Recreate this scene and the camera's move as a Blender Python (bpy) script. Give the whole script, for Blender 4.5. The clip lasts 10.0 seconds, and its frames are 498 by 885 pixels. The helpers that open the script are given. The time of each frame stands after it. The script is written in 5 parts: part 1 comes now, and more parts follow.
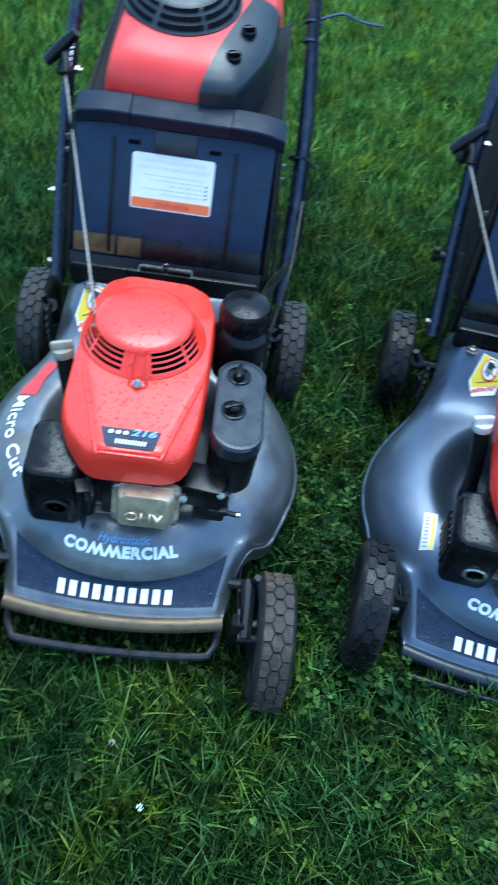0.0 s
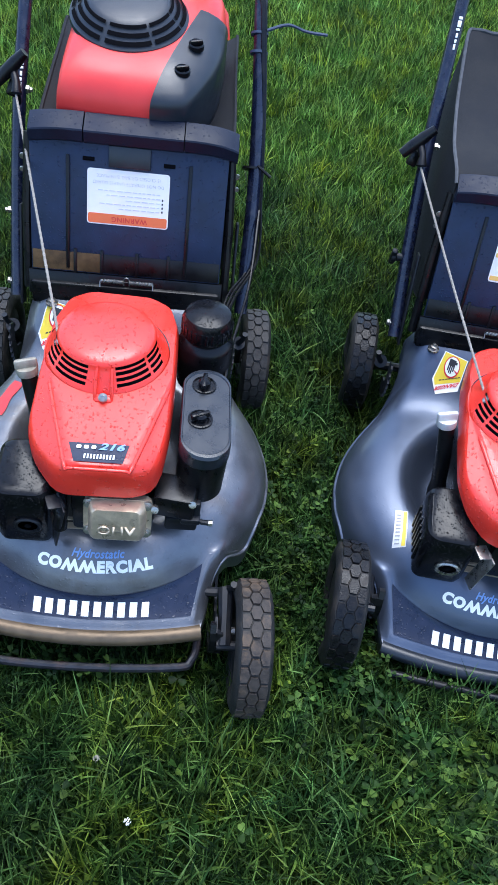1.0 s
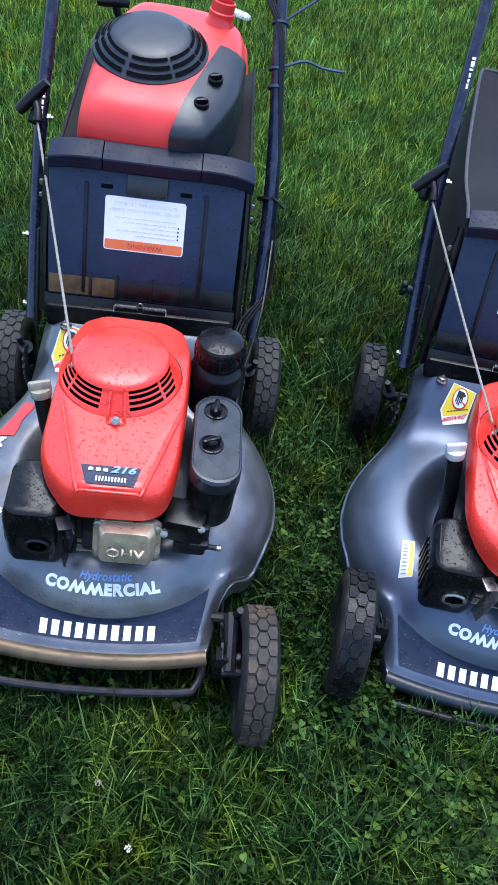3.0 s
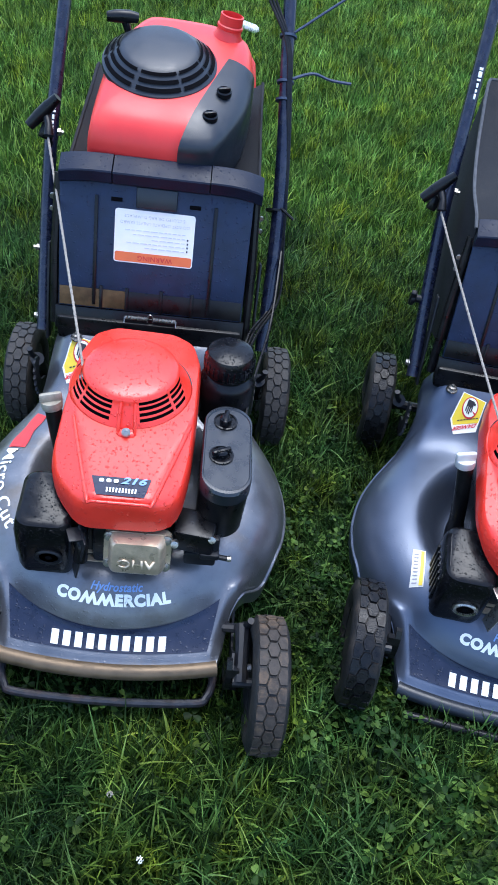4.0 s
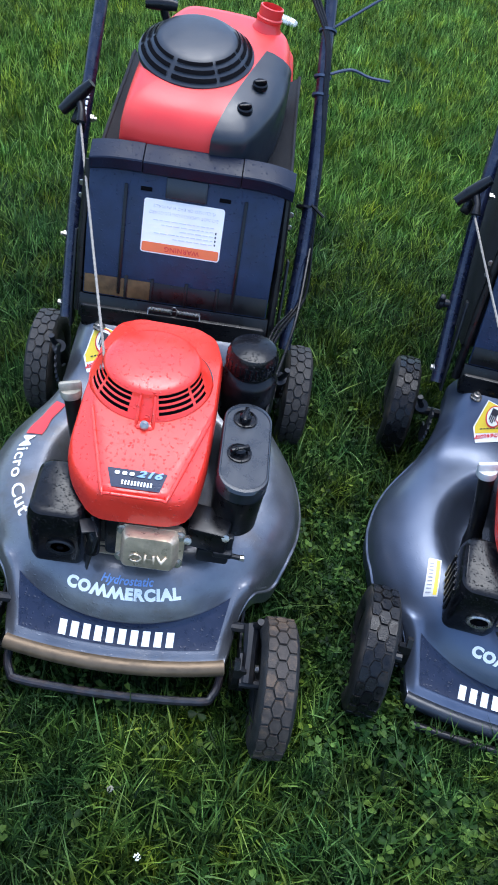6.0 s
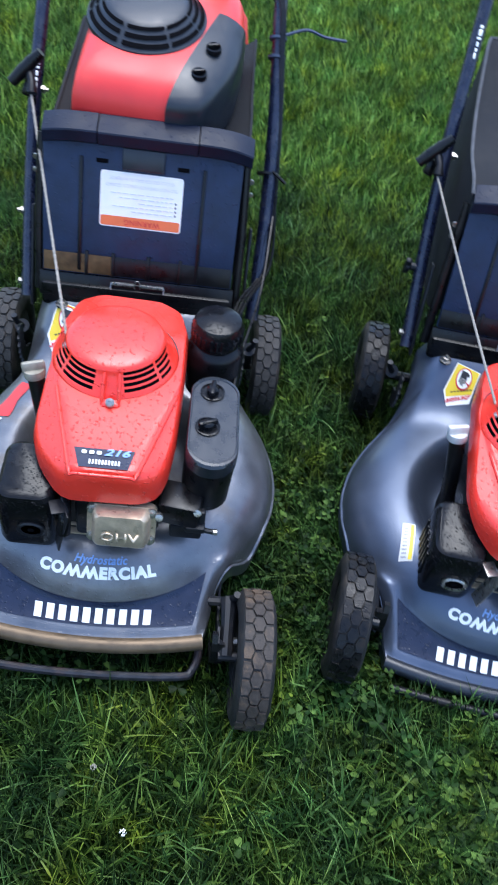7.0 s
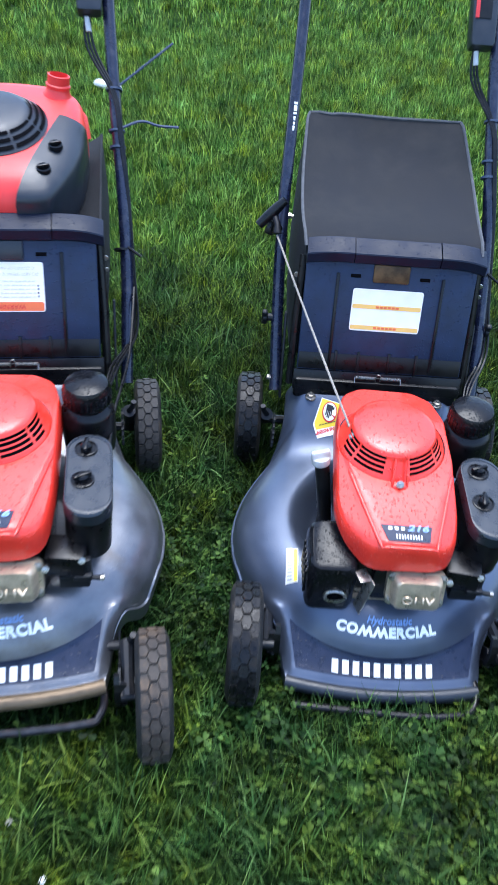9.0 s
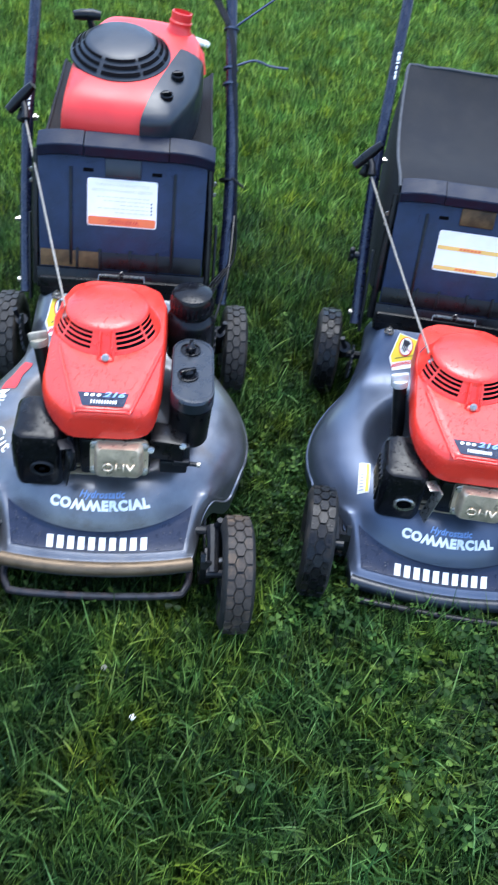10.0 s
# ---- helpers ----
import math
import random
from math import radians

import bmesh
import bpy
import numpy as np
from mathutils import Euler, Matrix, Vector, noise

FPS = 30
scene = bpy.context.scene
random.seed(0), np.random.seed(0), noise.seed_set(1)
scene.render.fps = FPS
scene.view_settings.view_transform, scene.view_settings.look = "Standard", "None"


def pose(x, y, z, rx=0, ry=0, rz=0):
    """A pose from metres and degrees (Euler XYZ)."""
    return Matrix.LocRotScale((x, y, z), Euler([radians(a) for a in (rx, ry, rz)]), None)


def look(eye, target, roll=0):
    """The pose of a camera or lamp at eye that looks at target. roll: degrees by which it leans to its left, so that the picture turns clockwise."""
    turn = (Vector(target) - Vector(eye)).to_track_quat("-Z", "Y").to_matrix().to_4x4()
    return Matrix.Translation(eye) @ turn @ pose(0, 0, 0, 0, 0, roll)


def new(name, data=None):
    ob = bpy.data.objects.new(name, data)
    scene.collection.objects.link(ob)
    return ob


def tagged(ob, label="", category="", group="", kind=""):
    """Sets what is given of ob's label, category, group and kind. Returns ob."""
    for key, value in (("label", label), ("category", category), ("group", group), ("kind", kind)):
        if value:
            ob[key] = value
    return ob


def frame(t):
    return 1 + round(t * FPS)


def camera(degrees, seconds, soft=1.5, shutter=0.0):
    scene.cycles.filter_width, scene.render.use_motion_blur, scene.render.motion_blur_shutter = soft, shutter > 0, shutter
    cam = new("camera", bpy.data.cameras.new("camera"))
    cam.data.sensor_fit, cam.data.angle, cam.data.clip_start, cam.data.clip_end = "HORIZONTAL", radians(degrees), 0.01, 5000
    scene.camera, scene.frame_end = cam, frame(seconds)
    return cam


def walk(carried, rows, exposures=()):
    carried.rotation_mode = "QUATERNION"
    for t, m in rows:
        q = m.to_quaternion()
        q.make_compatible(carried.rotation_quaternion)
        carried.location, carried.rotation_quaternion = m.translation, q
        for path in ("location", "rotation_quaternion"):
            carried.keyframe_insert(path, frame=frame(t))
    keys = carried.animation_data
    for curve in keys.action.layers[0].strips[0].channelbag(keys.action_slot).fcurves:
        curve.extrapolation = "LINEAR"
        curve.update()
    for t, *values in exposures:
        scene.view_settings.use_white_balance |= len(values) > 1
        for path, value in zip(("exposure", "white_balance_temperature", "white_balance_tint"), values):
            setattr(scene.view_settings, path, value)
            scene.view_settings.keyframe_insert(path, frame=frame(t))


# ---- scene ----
# ---- camera ----
FIELD = 34.9
cam = camera(FIELD, 10.0, shutter=0.9)
ROWS = [
    (0, 0.1051, -0.5877, 1.2376, 40.912, -7.178, 3.087),
    (0.5, 0.1117, -0.5933, 1.2434, 41.799, -6.941, -0.252),
    (1, 0.1141, -0.597, 1.2427, 42.064, -6.515, -0.485),
    (1.5, 0.1054, -0.5999, 1.2451, 42.707, -7.279, 0.007),
    (2, 0.1064, -0.6029, 1.2468, 43.318, -6.77, 0.077),
    (2.5, 0.0991, -0.6035, 1.2439, 43.643, -7.496, 0.461),
    (4, 0.1006, -0.6036, 1.2516, 44.446, -6.607, 0.918),
    (4.5, 0.0964, -0.599, 1.2485, 44.498, -7.404, 3.731),
    (5, 0.0998, -0.5989, 1.2481, 44.519, -6.925, 2.673),
    (5.5, 0.091, -0.5948, 1.2442, 44.251, -7.714, 4.041),
    (7, 0.1162, -0.5795, 1.2395, 42.019, -7.071, 1.063),
    (7.3, 0.1155, -0.5765, 1.2341, 41.335, -6.919, -0.413),
    (7.5, 0.1316, -0.5711, 1.235, 40.636, -6.426, -1.038),
    (7.7, 0.1504, -0.5696, 1.2249, 39.834, -6.559, -3.853),
    (8, 0.1933, -0.5755, 1.234, 38.928, -6.17, -8.836),
    (8.2, 0.2025, -0.5774, 1.2405, 38.97, -6.086, -10.603),
    (8.4, 0.189, -0.5645, 1.2553, 39.175, -6.377, -12.141),
    (8.5, 0.1973, -0.5763, 1.2697, 41.53, -5.909, -10.799),
    (8.6, 0.2129, -0.6118, 1.2716, 45.115, -5.156, -9.567),
    (8.8, 0.2291, -0.6425, 1.2806, 46.662, -4.793, -8.504),
    (9, 0.2241, -0.7006, 1.2808, 48.517, -4.457, -7.377),
    (9.3, 0.1573, -0.7926, 1.2658, 49.18, -4.608, -9.218),
    (9.5, 0.1197, -0.8417, 1.268, 48.669, -6.215, -8.866),
    (9.7, 0.1101, -0.8724, 1.2669, 48.671, -7.652, -5.853),
    (9.9, 0.1132, -0.8765, 1.2648, 47.08, -6.45, -2.95),
    (10, 0.1141, -0.8782, 1.2638, 46.67, -6.175, -2.335),
]

walk(cam, [(t, pose(x, y, z, rx, ry, rz)) for t, x, y, z, rx, ry, rz in ROWS], [(0.0, 1.52, 5000, -11), (0.9, 1.54, 5800, 8), (7.5, 1.56, 5800, 8), (8.0, 1.77, 5800, 8), (8.5, 1.88, 5800, 8), (9.5, 1.88, 5800, 8), (10.0, 1.86, 5850, 6)])

# ---- light: overcast daylight, a wide veiled sun high overhead ----
SUN_UP, SUN_TURN = radians(78), radians(10)
world = bpy.data.worlds.new("overcast_sky")
scene.world = world
world.use_nodes = True
wn = world.node_tree.nodes
sky = wn.new("ShaderNodeTexSky")
sky.sky_type, sky.sun_disc, sky.sun_elevation, sky.sun_rotation = "NISHITA", False, SUN_UP, SUN_TURN
sky.air_density, sky.dust_density, sky.ozone_density = 1.0, 2.0, 2.0
world.node_tree.links.new(sky.outputs[0], wn["Background"].inputs["Color"])
wn["Background"].inputs["Strength"].default_value = 0.15
sun = new("sun", bpy.data.lights.new("sun", "SUN"))
sun.data.energy, sun.data.angle, sun.data.color = 1.05, radians(40), (1.0, 0.985, 0.97)
sun_way = Vector((math.sin(SUN_TURN) * math.cos(SUN_UP), math.cos(SUN_TURN) * math.cos(SUN_UP), math.sin(SUN_UP)))
sun.matrix_world = look(sun_way * 20, (0, 0, 0))


# ---- materials ----
def material(name, colour, rough=0.5, metal=0.0, vary=0.15, scale=40.0, bump=0.0, bump_scale=200.0, coat=0.0, dirt=None, dirt_amount=0.5, dirt_scale=9.0, drops=0.0, spec=0.5, bead=190, thick=0.45):
    m = bpy.data.materials.new(name)
    m.use_nodes = True
    n, l = m.node_tree.nodes, m.node_tree.links
    b = n["Principled BSDF"]
    b.inputs["Roughness"].default_value, b.inputs["Metallic"].default_value = rough, metal
    b.inputs["Coat Weight"].default_value, b.inputs["Coat Roughness"].default_value = coat, 0.15
    b.inputs["Specular IOR Level"].default_value = spec
    tc = n.new("ShaderNodeTexCoord")
    no = n.new("ShaderNodeTexNoise")
    no.inputs["Scale"].default_value, no.inputs["Detail"].default_value = scale, 6
    l.new(tc.outputs["Object"], no.inputs["Vector"])
    ramp = n.new("ShaderNodeValToRGB")
    ramp.color_ramp.elements[0].position, ramp.color_ramp.elements[1].position = 0.3, 0.7
    ramp.color_ramp.elements[0].color = (*[c * (1 - vary) for c in colour], 1)
    ramp.color_ramp.elements[1].color = (*[min(1, c * (1 + vary)) for c in colour], 1)
    l.new(no.outputs["Fac"], ramp.inputs["Fac"])
    out = ramp.outputs["Color"]
    rr = n.new("ShaderNodeMapRange")
    rr.inputs["From Min"].default_value, rr.inputs["From Max"].default_value = 0.3, 0.7
    rr.inputs["To Min"].default_value, rr.inputs["To Max"].default_value = max(0.02, rough - 0.07), min(1, rough + 0.1)
    l.new(no.outputs["Fac"], rr.inputs["Value"])
    rough_out = rr.outputs["Result"]
    if dirt:
        d = n.new("ShaderNodeTexNoise")
        d.inputs["Scale"].default_value, d.inputs["Detail"].default_value, d.inputs["Roughness"].default_value = dirt_scale, 9, 0.7
        l.new(tc.outputs["Object"], d.inputs["Vector"])
        dr = n.new("ShaderNodeMapRange")
        dr.inputs["From Min"].default_value, dr.inputs["From Max"].default_value = 0.5, 0.72
        dr.inputs["To Max"].default_value = dirt_amount
        l.new(d.outputs["Fac"], dr.inputs["Value"])
        mix = n.new("ShaderNodeMix")
        mix.data_type = "RGBA"
        l.new(dr.outputs["Result"], mix.inputs[0])
        l.new(out, mix.inputs[6])
        mix.inputs[7].default_value = (*dirt, 1)
        out = mix.outputs[2]
        mr = n.new("ShaderNodeMix")
        l.new(dr.outputs["Result"], mr.inputs[0])
        l.new(rough_out, mr.inputs[2])
        mr.inputs[3].default_value = 0.8
        rough_out = mr.outputs[0]
    l.new(out, b.inputs["Base Color"])
    l.new(rough_out, b.inputs["Roughness"])
    height = None
    if bump:
        bn = n.new("ShaderNodeTexNoise")
        bn.inputs["Scale"].default_value, bn.inputs["Detail"].default_value = bump_scale, 4
        l.new(tc.outputs["Object"], bn.inputs["Vector"])
        bp = n.new("ShaderNodeBump")
        bp.inputs["Strength"].default_value, bp.inputs["Distance"].default_value = bump, 0.001
        l.new(bn.outputs["Fac"], bp.inputs["Height"])
        height = bp
    if drops:
        vo = n.new("ShaderNodeTexVoronoi")
        vo.inputs["Scale"].default_value, vo.inputs["Randomness"].default_value = bead, 1
        wob = n.new("ShaderNodeTexNoise")
        wob.inputs["Scale"].default_value, wob.inputs["Detail"].default_value = 230, 2
        l.new(tc.outputs["Object"], wob.inputs["Vector"])
        bent = n.new("ShaderNodeVectorMath")
        bent.operation, bent.inputs[1].default_value = "MULTIPLY_ADD", (0.006, 0.006, 0.006)
        l.new(wob.outputs["Color"], bent.inputs[0])
        l.new(tc.outputs["Object"], bent.inputs[2])
        l.new(bent.outputs[0], vo.inputs["Vector"])
        dm = n.new("ShaderNodeMapRange")
        dm.inputs["From Min"].default_value, dm.inputs["From Max"].default_value = 0.36, 0.08
        l.new(vo.outputs["Distance"], dm.inputs["Value"])
        keep = n.new("ShaderNodeMath")
        keep.operation, keep.inputs[1].default_value = "GREATER_THAN", thick
        sep = n.new("ShaderNodeSeparateColor")
        l.new(vo.outputs["Color"], sep.inputs[0])
        l.new(sep.outputs[0], keep.inputs[0])
        size = n.new("ShaderNodeMapRange")
        size.inputs["To Min"].default_value, size.inputs["To Max"].default_value = 0.16, 0.46
        l.new(sep.outputs[1], size.inputs["Value"])
        l.new(size.outputs["Result"], dm.inputs["From Min"])
        mul = n.new("ShaderNodeMath")
        mul.operation = "MULTIPLY"
        l.new(dm.outputs["Result"], mul.inputs[0])
        l.new(keep.outputs[0], mul.inputs[1])
        bp = n.new("ShaderNodeBump")
        bp.inputs["Strength"].default_value, bp.inputs["Distance"].default_value = drops, 0.002
        l.new(mul.outputs[0], bp.inputs["Height"])
        if height:
            l.new(height.outputs[0], bp.inputs["Normal"])
        height = bp
    if height:
        l.new(height.outputs[0], b.inputs["Normal"])
    return m


def leaf_material(name, dark, mid, pale, rough=0.55):
    m = bpy.data.materials.new(name)
    m.use_nodes = True
    n, l = m.node_tree.nodes, m.node_tree.links
    b = n["Principled BSDF"]
    b.inputs["Roughness"].default_value = rough
    b.inputs["Specular IOR Level"].default_value = 0.14
    g = n.new("ShaderNodeNewGeometry")
    ramp = n.new("ShaderNodeValToRGB")
    e = ramp.color_ramp.elements
    e[0].color, e[1].color = (*dark, 1), (*pale, 1)
    e.new(0.6).color = (*mid, 1)
    l.new(g.outputs["Random Per Island"], ramp.inputs["Fac"])
    tc = n.new("ShaderNodeTexCoord")
    no = n.new("ShaderNodeTexNoise")
    no.inputs["Scale"].default_value, no.inputs["Detail"].default_value = 5.0, 6
    l.new(tc.outputs["Object"], no.inputs["Vector"])
    mr = n.new("ShaderNodeMapRange")
    mr.inputs["From Min"].default_value, mr.inputs["From Max"].default_value = 0.3, 0.7
    mr.inputs["To Min"].default_value, mr.inputs["To Max"].default_value = 0.55, 1.45
    l.new(no.outputs["Fac"], mr.inputs["Value"])
    tuft = n.new("ShaderNodeTexNoise")
    tuft.inputs["Scale"].default_value, tuft.inputs["Detail"].default_value = 26.0, 3
    l.new(tc.outputs["Object"], tuft.inputs["Vector"])
    tm = n.new("ShaderNodeMapRange")
    tm.inputs["From Min"].default_value, tm.inputs["From Max"].default_value = 0.3, 0.7
    tm.inputs["To Min"].default_value, tm.inputs["To Max"].default_value = 0.5, 1.5
    l.new(tuft.outputs["Fac"], tm.inputs["Value"])
    both = n.new("ShaderNodeMath")
    both.operation = "MULTIPLY"
    l.new(mr.outputs["Result"], both.inputs[0])
    l.new(tm.outputs["Result"], both.inputs[1])
    mx = n.new("ShaderNodeMix")
    mx.data_type, mx.blend_type = "RGBA", "MULTIPLY"
    mx.inputs[0].default_value = 1.0
    l.new(ramp.outputs["Color"], mx.inputs[6])
    l.new(both.outputs[0], mx.inputs[7])
    hue = n.new("ShaderNodeTexNoise")
    hue.inputs["Scale"].default_value, hue.inputs["Detail"].default_value = 11.0, 4
    l.new(tc.outputs["Object"], hue.inputs["Vector"])
    hr = n.new("ShaderNodeValToRGB")
    h = hr.color_ramp.elements
    h[0].position, h[1].position = 0.34, 0.68
    h[0].color, h[1].color = (0.80, 0.98, 1.25, 1), (1.32, 1.06, 0.50, 1)
    h.new(0.52).color = (1.0, 1.0, 1.0, 1)
    l.new(hue.outputs["Fac"], hr.inputs["Fac"])
    tint = n.new("ShaderNodeMix")
    tint.data_type, tint.blend_type = "RGBA", "MULTIPLY"
    tint.inputs[0].default_value = 1.0
    l.new(mx.outputs[2], tint.inputs[6])
    l.new(hr.outputs["Color"], tint.inputs[7])
    l.new(tint.outputs[2], b.inputs["Base Color"])
    tr = n.new("ShaderNodeBsdfTranslucent")
    l.new(tint.outputs[2], tr.inputs["Color"])
    ms = n.new("ShaderNodeMixShader")
    ms.inputs[0].default_value = 0.3
    l.new(b.outputs[0], ms.inputs[1])
    l.new(tr.outputs[0], ms.inputs[2])
    l.new(ms.outputs[0], n["Material Output"].inputs["Surface"])
    return m


M_DECK = material("deck_paint", (0.165, 0.168, 0.180), 0.35, 0.74, 0.18, 25, 0.2, 300, 0.35, (0.125, 0.094, 0.060), 0.75, 5.5, drops=0.25)
M_DECK_CLEAN = material("deck_paint_clean", (0.092, 0.112, 0.158), 0.42, 0.68, 0.08, 25, 0.06, 300, 0.35, (0.10, 0.09, 0.07), 0.15, 9, drops=0.08)
M_NAVY = material("navy_panel", (0.009, 0.015, 0.038), 0.3, 0, 0.2, 60, 0.05, 400, 0.0, drops=0.3, spec=0.4)
M_RED = material("red_plastic", (0.78, 0.036, 0.020), 0.32, 0, 0.07, 20, 0.03, 300, 0.32, (0.52, 0.03, 0.02), 0.4, 11, drops=0.8, spec=0.5)
M_RED_DULL = material("red_moulded_plastic", (0.72, 0.035, 0.03), 0.42, 0, 0.08, 14, 0.08, 400, 0.1, (0.55, 0.1, 0.07), 0.25, 12)
M_BLACK = material("black_plastic", (0.005, 0.005, 0.006), 0.3, 0, 0.3, 60, 0.12, 500, 0.0, (0.04, 0.035, 0.027), 0.25, 14, spec=0.3)
M_WET = material("wet_black_plastic", (0.005, 0.005, 0.006), 0.2, 0, 0.3, 60, 0.25, 120, 0.0, drops=0.8, spec=0.24, bead=300, thick=0.3)
M_FLAP = material("flap_plastic", (0.013, 0.024, 0.056), 0.5, 0, 0.25, 30, 0.08, 500, 0.0, drops=0.5, spec=0.36)
M_LIP = material("lip_plastic", (0.006, 0.010, 0.024), 0.5, 0, 0.2, 30, 0.1, 500, 0.0, drops=0.35, spec=0.26)
M_GREY = material("dark_grey_plastic", (0.015, 0.019, 0.026), 0.36, 0, 0.15, 40, 0.15, 600, 0, (0.05, 0.05, 0.05), 0.25, 16, spec=0.5)
M_LID = material("satin_lid", (0.012, 0.015, 0.020), 0.28, 0, 0.15, 40, 0.1, 600, 0, (0.05, 0.05, 0.05), 0.25, 16, spec=0.6)
# near-black that paints the shade inside slots and holes
M_HOLE_SHADE = material("hole_shade", (0.003, 0.003, 0.004), 0.8, 0, 0.2, 60, spec=0.05)
M_RUBBER = material("tyre_rubber", (0.005, 0.005, 0.005), 0.65, 0, 0.3, 90, 0.4, 500, 0, (0.085, 0.065, 0.045), 0.6, 22)
M_TREAD = material("tyre_tread", (0.005, 0.005, 0.006), 0.3, 0, 0.3, 120, 0.7, 350, 0, (0.040, 0.029, 0.018), 0.6, 30, spec=0.25)
M_TREAD_MUDDY = material("muddy_tread", (0.040, 0.032, 0.026), 0.6, 0, 0.4, 120, 0.9, 350, 0, (0.150, 0.098, 0.058), 0.9, 34, spec=0.3)
M_TREAD_DUSTY = material("dusty_tread", (0.036, 0.033, 0.030), 0.6, 0, 0.4, 120, 0.9, 350, 0, (0.075, 0.064, 0.052), 0.8, 34, spec=0.3)
M_TUBE = material("painted_tube", (0.006, 0.009, 0.026), 0.26, 0.1, 0.25, 50, 0.05, 300, 0.25, (0.10, 0.10, 0.11), 0.3, 60)
M_BRACKET = material("painted_bracket", (0.009, 0.010, 0.013), 0.42, 0.1, 0.2, 50, 0.06, 300, 0.0, (0.06, 0.048, 0.035), 0.35, 30, spec=0.35)
M_STEEL = material("zinc_steel", (0.38, 0.36, 0.33), 0.3, 0.9, 0.2, 120, 0.1, 400)
M_CAST = material("cast_aluminium", (0.60, 0.48, 0.34), 0.30, 0.62, 0.15, 60, 0.25, 500, 0, (0.19, 0.14, 0.08), 0.5, 40)
M_TAN = material("weathered_cap", (0.34, 0.31, 0.24), 0.5, 0.2, 0.3, 60, 0.2, 300, 0, (0.1, 0.08, 0.05), 0.5, 50)
M_PALE = material("pale_cap", (0.62, 0.61, 0.58), 0.45, 0.2, 0.1, 60, 0.1, 300)
M_BAG = material("bag_fabric", (0.012, 0.0125, 0.015), 0.8, 0, 0.3, 9, 0.5, 900, 0, (0.034, 0.032, 0.028), 0.5, 4, spec=0.3)
M_PIPING = material("worn_piping", (0.075, 0.077, 0.082), 0.85, 0, 0.3, 60, 0.5, 900)
M_TIE = material("faded_tie", (0.028, 0.045, 0.085), 0.5, 0, 0.2, 60)
M_ROPE = material("rope", (0.28, 0.25, 0.21), 0.85, 0, 0.3, 300, 0.6, 900)
M_WHITE = material("white_print", (0.92, 0.91, 0.86), 0.5, 0, 0.04, 30)
M_ORANGE = material("orange_print", (0.80, 0.17, 0.05), 0.4, 0, 0.05, 30)
M_AMBER = material("amber_print", (0.90, 0.56, 0.14), 0.4, 0, 0.05, 30)
M_YELLOW = material("yellow_print", (0.85, 0.62, 0.04), 0.4, 0, 0.06, 30)
M_INK = material("black_print", (0.02, 0.02, 0.025), 0.5, 0, 0.1, 30)
M_GREYINK = material("faded_print", (0.26, 0.26, 0.28), 0.5, 0, 0.1, 30)
M_PRINT = material("grey_print", (0.66, 0.66, 0.68), 0.5, 0, 0.1, 30)
M_BLUEINK = material("blue_print", (0.20, 0.33, 0.60), 0.45, 0, 0.1, 30)
M_REDINK = material("red_print", (0.62, 0.03, 0.03), 0.42, 0, 0.15, 60)
M_RUST = material("rusty_bar", (0.014, 0.015, 0.020), 0.42, 0.2, 0.4, 60, 0.3, 300, 0, (0.10, 0.042, 0.022), 0.4, 40)
# brown of the reflection painted on one flap's foot, and of a finger recess
M_BROWN = material("brown_tone", (0.11, 0.066, 0.028), 0.5, 0, 0.5, 30, 0.3, 200, 0, (0.010, 0.008, 0.006), 0.6, 26, spec=0.2)
# warm low light reflected in the deck's front edge, put into the colour
M_EDGE_GLOW = material("warm_glow_edge", (0.15, 0.105, 0.062), 0.46, 0.5, 0.3, 40, 0.1, 300, 0, (0.06, 0.05, 0.04), 0.6, 20)
M_SOIL = material("lawn_soil", (0.014, 0.034, 0.005), 0.95, 0, 0.5, 12, 0.6, 60, 0, (0.020, 0.018, 0.008), 0.4, 6, spec=0.03)
# one lawn: near blades darkened, far blades lightened for how light falls
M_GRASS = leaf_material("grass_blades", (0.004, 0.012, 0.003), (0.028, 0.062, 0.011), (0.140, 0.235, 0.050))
M_GRASS_FAR_LIT = leaf_material("far_grass_blades_lit", (0.020, 0.048, 0.007), (0.110, 0.200, 0.026), (0.34, 0.48, 0.090))
M_GRASS_LONG = leaf_material("long_grass_blades", (0.011, 0.030, 0.006), (0.044, 0.088, 0.017), (0.165, 0.25, 0.066))
M_CLOVER = leaf_material("clover_leaves", (0.007, 0.022, 0.004), (0.027, 0.060, 0.010), (0.108, 0.173, 0.032), 0.55)
M_STRAW = leaf_material("dry_blades", (0.10, 0.10, 0.035), (0.17, 0.16, 0.06), (0.26, 0.24, 0.11), 0.7)


# ---- mesh helpers ----
def part(name, bm, mat, parent, label="", smooth=True, angle=35):
    me = bpy.data.meshes.new(name)
    bmesh.ops.recalc_face_normals(bm, faces=bm.faces)
    if smooth:
        lim = radians(angle)
        for f in bm.faces:
            f.smooth = True
        for e in bm.edges:
            e.smooth = not (len(e.link_faces) == 2 and e.calc_face_angle(0) > lim)
    bm.to_mesh(me)
    bm.free()
    me.materials.append(mat)
    ob = new(name, me)
    if parent:
        ob.parent = parent
    return tagged(ob, label)


